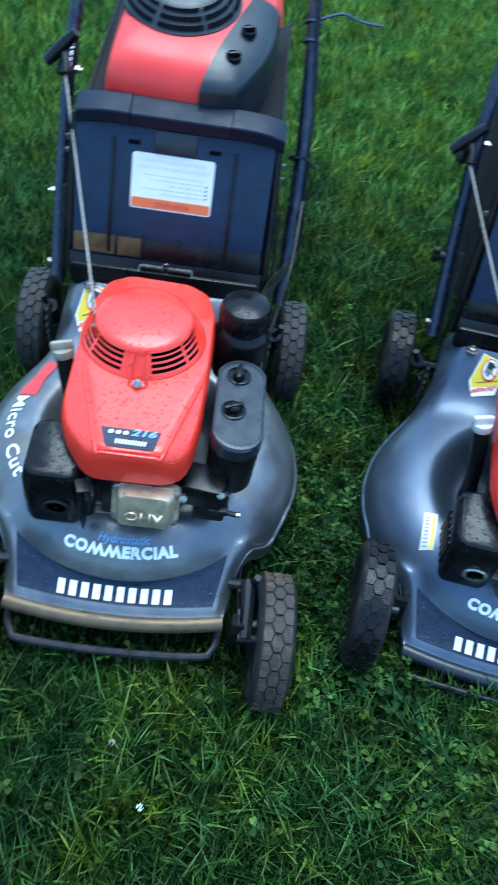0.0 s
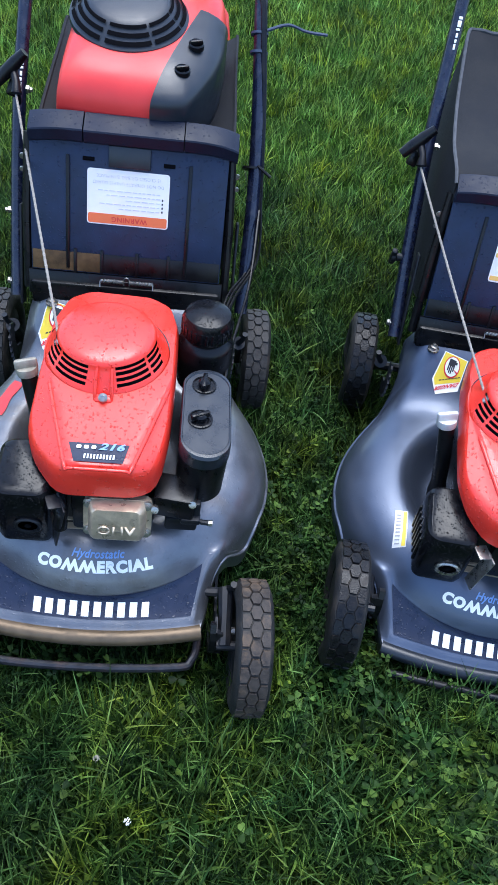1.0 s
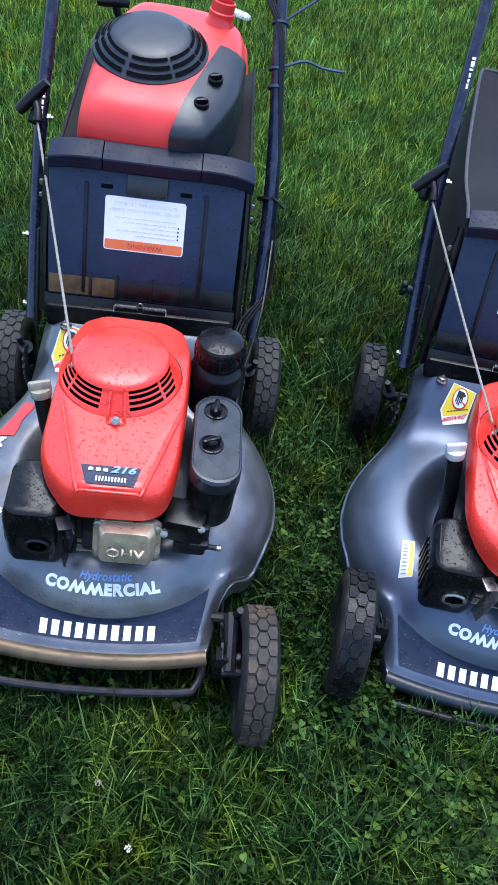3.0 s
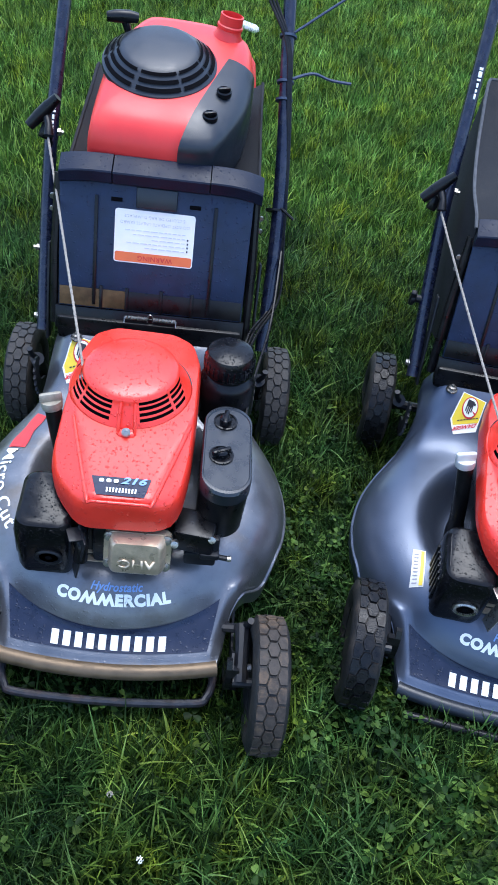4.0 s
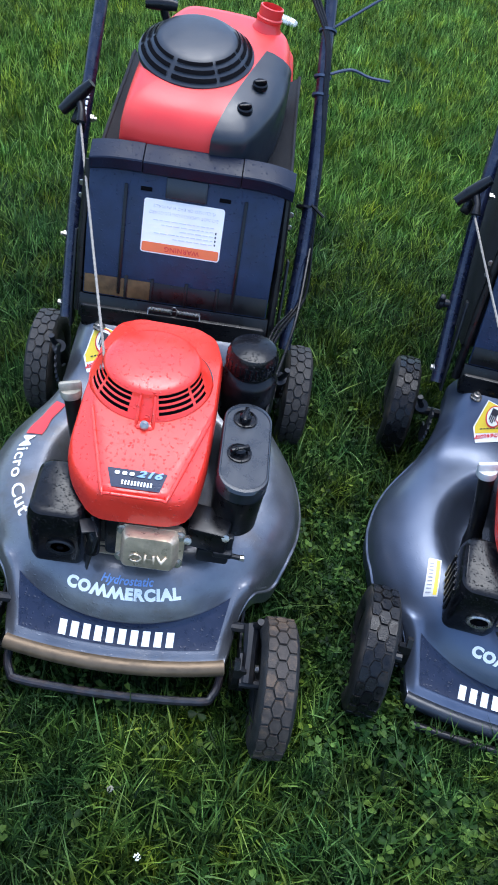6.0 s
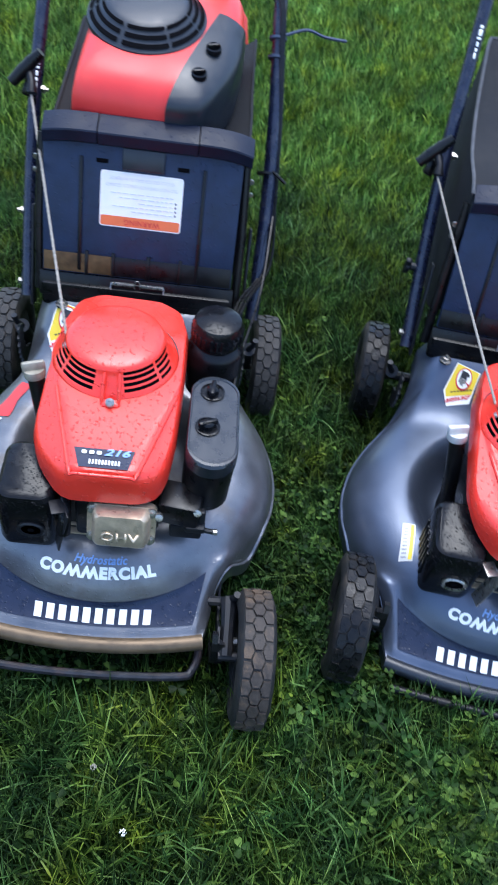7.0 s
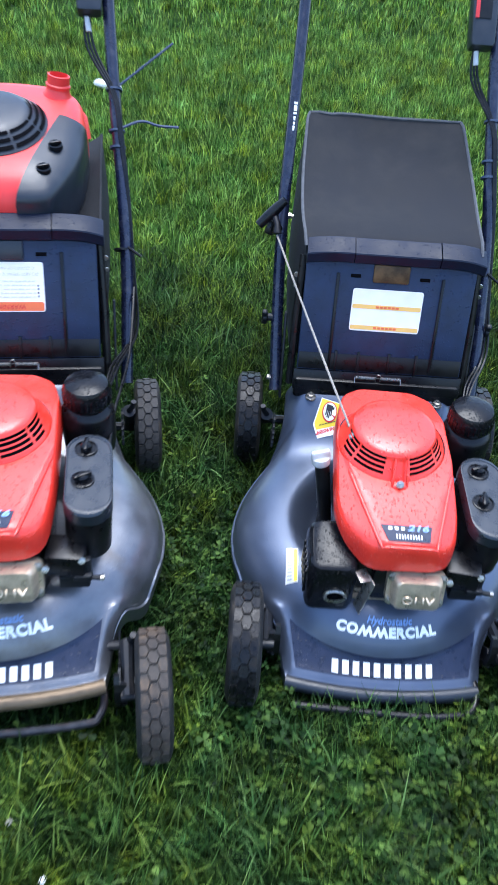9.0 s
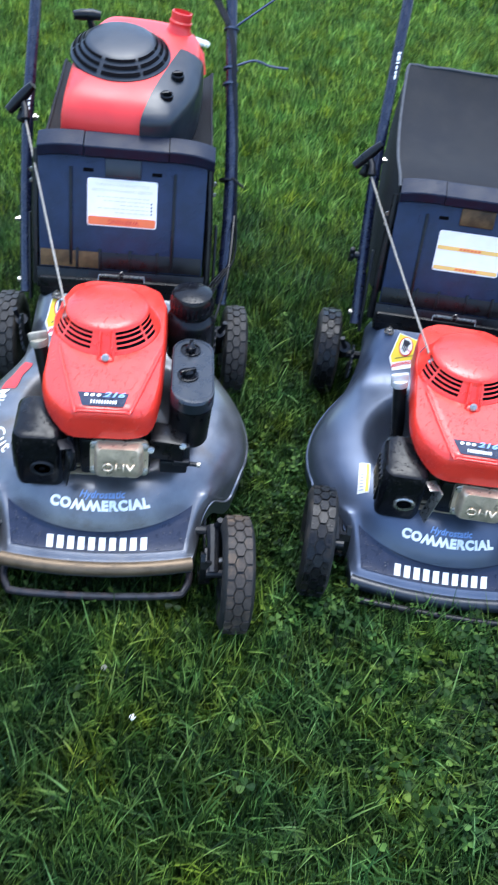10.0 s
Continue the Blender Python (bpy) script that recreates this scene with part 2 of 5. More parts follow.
def box(bm, c, s, bev=0.0, m=None, seg=2):
    r = bmesh.ops.create_cube(bm, size=1)
    vs = r["verts"]
    bmesh.ops.scale(bm, vec=s, verts=vs)
    if bev:
        es = list({e for v in vs for e in v.link_edges})
        vs = list({v for f in bmesh.ops.bevel(bm, geom=es, offset=bev, segments=seg, profile=0.5, affect="EDGES")["faces"] for v in f.verts} | {v for v in vs if v.is_valid})
    bmesh.ops.transform(bm, matrix=Matrix.Translation(c) @ (m or Matrix()), verts=vs)
    return vs


def sweep(bm, pts, r, seg=10, caps=True):
    pts = [Vector(p) for p in pts]
    rings, up = [], None
    for i, p in enumerate(pts):
        d = (pts[min(i + 1, len(pts) - 1)] - pts[max(i - 1, 0)]).normalized()
        if up is None:
            up = d.orthogonal().normalized()
        up = (up - d * up.dot(d)).normalized()
        side = d.cross(up)
        ri = r[i] if isinstance(r, (list, tuple)) else r
        rings.append([bm.verts.new(p + (up * math.cos(a) + side * math.sin(a)) * ri) for a in [2 * math.pi * k / seg for k in range(seg)]])
    for a, b in zip(rings, rings[1:]):
        for k in range(seg):
            bm.faces.new((a[k], a[(k + 1) % seg], b[(k + 1) % seg], b[k]))
    if caps:
        bm.faces.new(rings[0][::-1])
        bm.faces.new(rings[-1])
    return rings


def curve_pts(pts, n=8):
    """A smooth line through the given points."""
    pts = [Vector(p) for p in pts]
    out = []
    for i in range(len(pts) - 1):
        p0, p1, p2, p3 = pts[max(i - 1, 0)], pts[i], pts[i + 1], pts[min(i + 2, len(pts) - 1)]
        for k in range(n):
            t = k / n
            out.append(0.5 * ((2 * p1) + (p2 - p0) * t + (2 * p0 - 5 * p1 + 4 * p2 - p3) * t * t + (3 * p1 - p0 - 3 * p2 + p3) * t ** 3))
    return out + [pts[-1]]


def lathe(bm, prof, m=None, seg=32):
    """A turned shape from (radius, height) pairs round z."""
    rings = []
    m = m or Matrix()
    for r, z in prof:
        if r < 1e-6:
            rings.append([bm.verts.new(m @ Vector((0, 0, z)))])
        else:
            rings.append([bm.verts.new(m @ Vector((r * math.cos(2 * math.pi * k / seg), r * math.sin(2 * math.pi * k / seg), z))) for k in range(seg)])
    for a, b in zip(rings, rings[1:]):
        for k in range(seg):
            q = (k + 1) % seg
            if len(a) == 1 and len(b) > 1:
                bm.faces.new((a[0], b[q], b[k]))
            elif len(b) == 1 and len(a) > 1:
                bm.faces.new((a[k], a[q], b[0]))
            elif len(a) > 1:
                bm.faces.new((a[k], a[q], b[q], b[k]))
    for ring in (rings[0], rings[-1]):
        if len(ring) > 1:
            bm.faces.new(ring)


def loft(bm, rings, cap0=True, cap1=True):
    vs = [[bm.verts.new(p) for p in ring] for ring in rings]
    n = len(vs[0])
    for a, b in zip(vs, vs[1:]):
        for k in range(n):
            bm.faces.new((a[k], a[(k + 1) % n], b[(k + 1) % n], b[k]))
    if cap0:
        bm.faces.new(vs[0][::-1])
    if cap1:
        bm.faces.new(vs[-1])
    return vs


def rounded(w, d, r, n=5, cx=0.0, cy=0.0):
    """A rounded rectangle, as (x, y) points."""
    out = []
    for sx, sy, a0 in ((1, 1, 0), (-1, 1, 90), (-1, -1, 180), (1, -1, 270)):
        for k in range(n + 1):
            a = radians(a0 + 90 * k / n)
            out.append((cx + sx * (w / 2 - r) + r * math.cos(a), cy + sy * (d / 2 - r) + r * math.sin(a)))
    return out


def text_mesh(words, size, bold=0.0, shear=0.0, stretch=1.0, space=1.06):
    """Flat letters about the middle, as a bmesh in x and y."""
    cu = bpy.data.curves.new("letters", "FONT")
    cu.body, cu.size, cu.offset, cu.shear, cu.align_x, cu.align_y, cu.resolution_u, cu.space_character = words, size, bold, shear, "CENTER", "CENTER", 3, space
    ob = bpy.data.objects.new("letters", cu)
    scene.collection.objects.link(ob)
    me = bpy.data.meshes.new_from_object(ob.evaluated_get(bpy.context.evaluated_depsgraph_get()))
    bm = bmesh.new()
    bm.from_mesh(me)
    bpy.data.objects.remove(ob)
    bpy.data.curves.remove(cu)
    bpy.data.meshes.remove(me)
    for v in bm.verts:
        v.co.x *= stretch
    return bm


def lay(bm, fn):
    """Move each point (x, y) of flat shapes to the place that fn gives."""
    for v in bm.verts:
        v.co = Vector(fn(v.co.x, v.co.y))
    return bm


def flat_rect(bm, x0, y0, x1, y1, nx=1, ny=1, z=0.0):
    g = [[bm.verts.new((x0 + (x1 - x0) * i / nx, y0 + (y1 - y0) * j / ny, z)) for i in range(nx + 1)] for j in range(ny + 1)]
    for j in range(ny):
        for i in range(nx):
            bm.faces.new((g[j][i], g[j][i + 1], g[j + 1][i + 1], g[j + 1][i]))


def slab(bm, x0, y0, x1, y1, t=0.0006, r=0.002):
    """A thin plate with rounded corners, lying in x and y."""
    p = rounded(abs(x1 - x0), abs(y1 - y0), r, 3, (x0 + x1) / 2, (y0 + y1) / 2)
    loft(bm, [[(x, y, 0) for x, y in p], [(x, y, t) for x, y in p]])


def islands(name, bm, mat, parent, label="", smooth=True):
    """Each loose piece of bm as a part of its own."""
    left = set(bm.verts)
    groups = []
    while left:
        todo, seen = [left.pop()], set()
        while todo:
            v = todo.pop()
            seen.add(v)
            for e in v.link_edges:
                w = e.other_vert(v)
                if w in left:
                    left.discard(w)
                    todo.append(w)
        groups.append(seen)
    groups.sort(key=lambda g: tuple(round(c, 5) for c in min((tuple(v.co) for v in g))))
    made = []
    for g in groups:
        one = bmesh.new()
        at = {v: one.verts.new(v.co) for v in g}
        for f in {f for v in g for f in v.link_faces}:
            one.faces.new([at[v] for v in f.verts])
        made.append(part(name, one, mat, parent, label, smooth))
    bm.free()
    return made


def gridcut(bm, size=0.006):
    """Cut flat shapes along a square grid, so that they can follow a curved face."""
    bmesh.ops.triangulate(bm, faces=bm.faces)
    for axis in (0, 1):
        lo, hi = min(v.co[axis] for v in bm.verts), max(v.co[axis] for v in bm.verts)
        k = math.floor(lo / size) + 1
        while k * size < hi:
            co, no = [0, 0, 0], [0, 0, 0]
            co[axis], no[axis] = k * size, 1
            bmesh.ops.bisect_plane(bm, geom=bm.verts[:] + bm.edges[:] + bm.faces[:], dist=1e-6, plane_co=co, plane_no=no)
            k += 1
    bmesh.ops.triangulate(bm, faces=bm.faces)
    return bm


def step(a, b, t):
    t = min(1.0, max(0.0, (t - a) / (b - a)))
    return t * t * (3 - 2 * t)


# ---- the mower's deck ----
DECK_W = [(0.0, 0.168), (0.02, 0.176), (0.06, 0.181), (0.098, 0.186), (0.125, 0.202), (0.16, 0.229), (0.2, 0.252), (0.26, 0.273), (0.32, 0.28), (0.38, 0.273), (0.43, 0.254), (0.48, 0.224), (0.53, 0.196), (0.58, 0.184), (0.7, 0.182)]
DECK_Y = [p[0] for p in DECK_W]
DECK_X = [p[1] for p in DECK_W]


def half_width(y):
    return float(sum(np.interp(y + d, DECK_Y, DECK_X) for d in (-0.018, -0.009, 0, 0.009, 0.018)) / 5)


def front_y(x):
    return 0.008 + 0.018 * (x / 0.17) ** 2


def deck_z(x, y):
    r = math.hypot(x, y - 0.32)
    k = step(0.12, 0.26, y)
    if r < 0.176:
        z = 0.150 + 0.062 * step(0.115, 0.176, r)
    else:
        base, reach = 0.108 + 0.014 * k, 0.094 + 0.010 * k
        z = base + (0.212 - base) * math.sqrt(max(0.0, 1 - min(1.0, (r - 0.176) / reach) ** 2))
    if y < 0.2:
        plane = 0.112 + 0.60 * (y - front_y(x) - 0.012)
        border = step(0.165, 0.176, abs(x)) if y < 0.15 else 0
        plane = min(plane + 0.004 * border, 0.172)
        edge = half_width(y) - abs(x)
        plane -= 0.03 * (1 - min(edge / 0.02, 1)) ** 2 + 0.020 * (1 - min(max(y - front_y(x), 0) / 0.018, 1)) ** 2
        k = 1 - step(0.13, 0.19, y)
        h = max(-1, min(1, (z - plane) / 0.02))
        z = z * (1 - k) + k * (max(z, plane) + 0.005 * (1 - abs(h)) ** 2)
    k = step(0.42, 0.59, y)
    if k:
        edge = half_width(y) - abs(x)
        rear = 0.225 + 0.075 * step(0.46, 0.62, y) - 0.05 * (1 - min(edge / 0.045, 1)) ** 2
        z = z * (1 - k) + rear * k
    return z


def deck_bm():
    bm = bmesh.new()
    ny, nx = 110, 72
    grid = []
    for j in range(ny + 1):
        v = j / ny
        row = []
        for i in range(nx + 1):
            s = -1 + 2 * i / nx
            s = math.copysign(1 - (1 - abs(s)) ** 1.35, s)
            y = v * 0.64
            x = s * half_width(y)
            y += front_y(x) * (1 - v) ** 6
            row.append(bm.verts.new((x, y, deck_z(x, y))))
        grid.append(row)
    for j in range(ny):
        for i in range(nx):
            bm.faces.new((grid[j][i], grid[j][i + 1], grid[j + 1][i + 1], grid[j + 1][i]))
    # rolled lip and skirt
    rim = [grid[0][i] for i in range(nx + 1)] + [grid[j][nx] for j in range(1, ny + 1)] + [grid[ny][i] for i in range(nx - 1, -1, -1)] + [grid[j][0] for j in range(ny - 1, 0, -1)]
    rings = [rim]
    for out, down in ((0.001, 0.003), (0.001, 0.006), (0.0045, 0.0075), (0.0055, 0.010), (0.0045, 0.0125), (0.002, 0.014), (0.002, 0.045), (-0.002, 0.045), (-0.004, 0.012)):
        ring = []
        for v in rim:
            side = Vector((v.co.x, v.co.y - 0.32, 0)).normalized() * (0.3 + 0.7 * step(0.08, 0.18, v.co.y) * (1 - step(0.50, 0.58, v.co.y)))
            ring.append(bm.verts.new((v.co.x + side.x * out, v.co.y + side.y * out, v.co.z - down * (0.75 + 0.25 * step(0.08, 0.18, v.co.y)))))
        rings.append(ring)
    n = len(rim)
    for a, b in zip(rings, rings[1:]):
        for k in range(n):
            bm.faces.new((a[k], a[(k + 1) % n], b[(k + 1) % n], b[k]))
    return bm


def on_deck(x, y, lift=0.0012):
    return (x, y, deck_z(x, y) + lift)


def panel_bm():
    bm = bmesh.new()
    nx, ny = 48, 10
    g = []
    for j in range(ny + 1):
        row = []
        for i in range(nx + 1):
            s = -1 + 2 * i / nx
            v = j / ny
            x = s * (0.154 + 0.014 * v)
            low = front_y(x) + 0.019
            top = 0.320 - math.sqrt(0.2655 ** 2 - x * x)
            y = low + (top - low) * v
            row.append(bm.verts.new(on_deck(x, y, 0.0026)))
        g.append(row)
    for j in range(ny):
        for i in range(nx):
            bm.faces.new((g[j][i], g[j][i + 1], g[j + 1][i + 1], g[j + 1][i]))
    return bm


# ---- wheels ----
WHEEL_R, WHEEL_W = 0.108, 0.051


def wheel(parent, x, y, z, side, label):
    """A wheel that turns on x; side is +1 where its outer face looks to +x."""
    turn = pose(x, y, z, 0, 90, 0)
    w_half, r = WHEEL_W / 2, WHEEL_R - 0.004
    bm = bmesh.new()
    lathe(bm, [(0.066, -w_half * 0.8), (0.070, -w_half * 0.98), (0.082, -w_half * 1.14), (r - 0.014, -w_half * 1.10), (r - 0.003, -w_half * 0.93), (r - 0.0008, -w_half * 0.80), (r - 0.0006, -w_half * 0.5), (r - 0.0006, 0), (r - 0.0006, w_half * 0.5), (r - 0.0008, w_half * 0.80), (r - 0.003, w_half * 0.93), (r - 0.014, w_half * 1.10), (0.082, w_half * 1.14), (0.070, w_half * 0.98), (0.066, w_half * 0.8)], turn, 56)
    body = part("wheel", bm, M_RUBBER, parent, label)
    bm = bmesh.new()
    n = 25
    pitch = 2 * math.pi / n
    rng = random.Random(round(x * 1000) + round(y * 77))
    for c, cx in enumerate((-0.0155, 0.0, 0.0155)):
        for k in range(n):
            a0 = (k + (0.5 if c == 1 else 0)) * pitch
            w, b, ha = 0.0096, 0.0052, pitch * 0.448
            inner, outer = (w, w) if c == 1 else ((w, 0.0064) if c == 0 else (0.0064, w))
            shape = [(inner, 0), (b, ha), (-b, ha), (-outer, 0), (-b, -ha), (b, -ha)]
            lift = 0.0036 + rng.uniform(-0.0004, 0.0003)
            lo, hi = [], []
            for px, pa in shape:
                edge = 0.0015 if c != 1 else 0
                lo.append(turn @ Vector(((r - 0.002) * math.cos(a0 + pa), (r - 0.002) * math.sin(a0 + pa), cx + px)))
                hi.append(turn @ Vector(((r + lift - edge) * math.cos(a0 + pa * 0.91), (r + lift - edge) * math.sin(a0 + pa * 0.91), cx + px * 0.92)))
            loft(bm, [lo, hi], False, True)
    part("tread", bm, M_TREAD_MUDDY if "muddy" in label else M_TREAD_DUSTY if "dusty" in label else M_TREAD, body, "worn hexagonal tread blocks", True, 20)
    bm = bmesh.new()
    lathe(bm, [(0.0, side * w_half * 0.35), (0.018, side * w_half * 0.4), (0.022, side * w_half * 0.1), (0.055, side * w_half * 0.15), (0.064, side * w_half * 0.85), (0.068, side * w_half * 0.8), (0.068, -side * w_half * 0.8), (0.05, -side * w_half * 0.3), (0.0, -side * w_half * 0.3)], turn, 40)
    part("rim", bm, M_BLACK, body, "black plastic rim")
    bm = bmesh.new()
    lathe(bm, [(0.009, side * w_half * 0.36), (0.009, side * w_half * 0.62), (0.006, side * w_half * 0.75), (0.0, side * w_half * 0.75)], turn, 6)
    part("axle_nut", bm, M_STEEL, body, "zinc-plated axle nut")
    return body


def wheel_arm(parent, x, y, z, side, rear):
    """The lever that carries a wheel, with its toothed height sector."""
    bm = bmesh.new()
    xi = x - side * 0.040
    py, pz = (y + 0.085, 0.135) if not rear else (y - 0.06, 0.20)
    sweep(bm, [(xi, y, z), (xi, (y + py) / 2, (z + pz) / 2 + 0.004), (xi, py, pz)], [0.013, 0.011, 0.014], 10)
    sweep(bm, [(xi - side * 0.012, y, z), (x, y, z)], 0.008, 10)
    arm = part("wheel_arm", bm, M_BRACKET, parent, "painted height lever with dirt")
    bm = bmesh.new()
    c = Vector((xi - side * 0.014, py, pz))
    ring = []
    n = 40
    for k in range(n + 1):
        a = radians(200 + 130 * k / n) if not rear else radians(150 + 110 * k / n)
        rr = 0.088 if (k // 2) % 2 else 0.080
        ring.append((math.cos(a) * rr, math.sin(a) * rr))
    ring += [(math.cos(radians(a)) * 0.055, math.sin(radians(a)) * 0.055) for a in ((330, 290, 245, 200) if not rear else (260, 220, 190, 150))]
    loft(bm, [[(c.x - 0.002, c.y + p, c.z + q + 0.02) for p, q in ring], [(c.x + 0.002, c.y + p, c.z + q + 0.02) for p, q in ring]])
    part("height_sector", bm, M_BRACKET, arm, "toothed steel sector", False)
    bm = bmesh.new()
    sweep(bm, [(xi, py, pz), (xi + side * 0.008, py - 0.01, pz + 0.02), (xi + side * 0.010, py - 0.012, pz + 0.034)], [0.006, 0.005, 0.006], 8)
    part("lever", bm, M_BRACKET, arm, "short dark lever")
    bm = bmesh.new()
    lathe(bm, [(0.006, 0), (0.006, 0.006), (0, 0.007)], pose(xi + side * 0.010, y + 0.02 if not rear else y - 0.02, z + 0.012, 0, side * 90), 6)
    part("arm_bolt", bm, M_STEEL, arm, "zinc bolt")
    return arm


# ---- engine ----
HOOD = [(-0.052, 0.112), (0.063, 0.114), (0.09, 0.134), (0.101, 0.194), (0.105, 0.3), (0.105, 0.42), (0.09, 0.488), (0.055, 0.512), (-0.05, 0.516), (-0.085, 0.494), (-0.1, 0.42), (-0.106, 0.3), (-0.108, 0.204), (-0.094, 0.162)]
DOME = Vector((-0.005, 0.349, 0))


def hood_reach(a):
    d = Vector((math.cos(a), math.sin(a)))
    best = 0.1
    for p, q in zip(HOOD, HOOD[1:] + HOOD[:1]):
        p, q = Vector(p) - DOME.xy, Vector(q) - DOME.xy
        e = q - p
        den = d.x * e.y - d.y * e.x
        if abs(den) < 1e-9:
            continue
        t = (p.x * e.y - p.y * e.x) / den
        s = (p.x * d.y - p.y * d.x) / den
        if t > 0 and -1e-6 <= s <= 1 + 1e-6:
            best = t
    return best


def hood_top(x, y):
    """The height of the red cover's upper face."""
    slope = 0.384 + 0.010 * step(0.12, 0.32, y) - 0.012 * step(0.40, 0.5, y)
    mid, half = 0.006, 0.04 + (y - 0.11) * 0.28
    over = max(0.0, abs(x - mid) - half)
    return slope - (0.34 * min(over, 0.05) + 0.0025 * step(0, 0.006, over)) * (1 - step(0.36, 0.43, y))


def engine(parent, worn):
    n = 120
    angles = [2 * math.pi * k / n for k in range(n)]
    reach = [hood_reach(a) for a in angles]
    reach = [sum(reach[(k + d) % n] for d in (-1, 0, 1)) / 3 for k in range(n)]
    base = 0.098

    def ring(f, drop=None, z=None):
        out = []
        for a, r in zip(angles, reach):
            q = base + (r * f[0] - base) * f[1]
            x, y = DOME.x + math.cos(a) * q, DOME.y + math.sin(a) * q
            low = 0.322 + 0.02 * step(0.12, 0.2, y)
            out.append((x, y, (low + z * 0.01) if z is not None else hood_top(x, y) - drop))
        return out
    bm = bmesh.new()
    rings = [ring((0.975, 1), z=0), ring((1.0, 1), z=0.0), ring((1.0, 1), z=1.2), ring((0.998, 1), drop=0.020), ring((0.985, 1), drop=0.008), ring((0.965, 1), drop=0.002), ring((0.945, 1), drop=0.0)]
    rings += [ring((0.94, f), drop=0) for f in (0.92, 0.84, 0.76, 0.68, 0.6, 0.5, 0.4, 0.3, 0.2, 0.1)] + [ring((1, 0.0), drop=0)]
    loft(bm, rings, False, False)
    hood = part("engine_cover", bm, M_RED, parent, "glossy red plastic engine cover beaded with water", True, 24)
    # fan dome with open louvres
    bm = bmesh.new()
    prof = [(0.099, 0.384), (0.095, 0.396), (0.0915, 0.3985), (0.089, 0.4035), (0.0865, 0.406), (0.084, 0.411), (0.0815, 0.4135), (0.079, 0.4185), (0.0775, 0.421), (0.0762, 0.426), (0.0745, 0.430), (0.071, 0.433)]
    m = 96
    rows = [[bm.verts.new((DOME.x + r * math.cos(2 * math.pi * k / m), DOME.y + r * math.sin(2 * math.pi * k / m), z)) for k in range(m)] for r, z in prof]
    for j in range(len(prof) - 1):
        for k in range(m):
            a = (360 * (k + 0.5) / m - 270) % 360
            a = a if a < 180 else a - 360
            slot = j in (2, 4, 6, 8) and (16 < abs(a) < 52 or 56 < abs(a) < 88 - (8 - j) * 2)
            if not slot:
                bm.faces.new((rows[j][k], rows[j][(k + 1) % m], rows[j + 1][(k + 1) % m], rows[j + 1][k]))
    top = rows[-1]
    for r, z in ((0.062, 0.4355), (0.045, 0.438), (0.025, 0.4395), (0.008, 0.440)):
        nxt = [bm.verts.new((DOME.x + r * math.cos(2 * math.pi * k / m), DOME.y + r * math.sin(2 * math.pi * k / m), z)) for k in range(m)]
        for k in range(m):
            bm.faces.new((top[k], top[(k + 1) % m], nxt[(k + 1) % m], nxt[k]))
        top = nxt
    bm.faces.new(top)
    part("fan_dome", bm, M_RED, hood, "red louvred fan dome", True, 50)
    # black liner under the louvres, its colour standing in for shade
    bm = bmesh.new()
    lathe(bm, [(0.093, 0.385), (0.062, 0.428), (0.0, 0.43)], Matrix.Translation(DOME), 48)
    part("fan_cavity", bm, M_HOLE_SHADE, hood, "near-black liner painting the shade behind the louvres")
    bm = bmesh.new()
    for s in (-1, 1):
        sweep(bm, [(s * 0.0125, 0.2400, 0.388), (s * 0.0125, 0.2440, 0.399), (s * 0.0115, 0.2610, 0.424), (s * 0.0105, 0.2680, 0.430)], [0.0022, 0.0028, 0.0026, 0.0015], 8)
    box(bm, (0.0, 0.2420, 0.389), (0.026, 0.010, 0.012), 0.003, pose(0, 0, 0, 24))
    part("screw_boss", bm, M_RED, hood)
    for s in (-1, 1):
        bm = bmesh.new()
        ridge = []
        for k in range(25):
            y = 0.112 + 0.165 * k / 24
            x = 0.006 + s * (0.044 + (y - 0.11) * 0.28)
            ridge.append((x, y, hood_top(x, y) - 0.0005))
        sweep(bm, ridge, [0.0012] + [0.0034] * 23 + [0.0012], 10)
        part("moulded_ridge", bm, M_RED, hood)
    bm = bmesh.new()
    sweep(bm, [(0.006 + 0.0445 * (-1 + k / 8), 0.112, hood_top(0.006 + 0.0445 * (-1 + k / 8), 0.112) - 0.0010) for k in range(17)], 0.0026, 10)
    part("moulded_ridge", bm, M_RED, hood)
    bm = bmesh.new()
    lathe(bm, [(0.007, 0), (0.007, 0.002), (0.0042, 0.003), (0.0042, 0.006), (0.0, 0.0065)], pose(0.0, 0.2395, 0.397, 55), 12)
    part("screw", bm, M_STEEL, hood, "zinc screw with washer")
    bm = bmesh.new()
    lathe(bm, [(0.010, 0), (0.010, 0.004), (0.005, 0.007), (0.0, 0.007)], pose(-0.079, 0.345, 0.409, 0, -30), 16)
    part("rope_eye", bm, M_PALE, hood, "pale rope guide")

    # badge on the cover
    def badge(x, y):
        return (x + 0.006, y, hood_top(x + 0.006, y) + 0.0012)
    bm = bmesh.new()
    g = []
    for j in range(7):
        v = j / 6
        g.append([bm.verts.new(badge((-1 + 2 * i / 12) * (0.034 + 0.009 * v) - 0.002 * v, 0.124 + 0.034 * v)) for i in range(13)])
    for j in range(6):
        for i in range(12):
            bm.faces.new((g[j][i], g[j][i + 1], g[j + 1][i + 1], g[j + 1][i]))
    part("badge", bm, M_NAVY, hood, "dark model badge")
    bm = lay(gridcut(text_mesh("216", 0.0165, 0.0006, 0.3, 1.35)), lambda x, y: (x + 0.022, y + 0.151, hood_top(x + 0.022, y + 0.151) + 0.0026))
    part("model_number", bm, M_BLUEINK, hood, "blue model number", False)
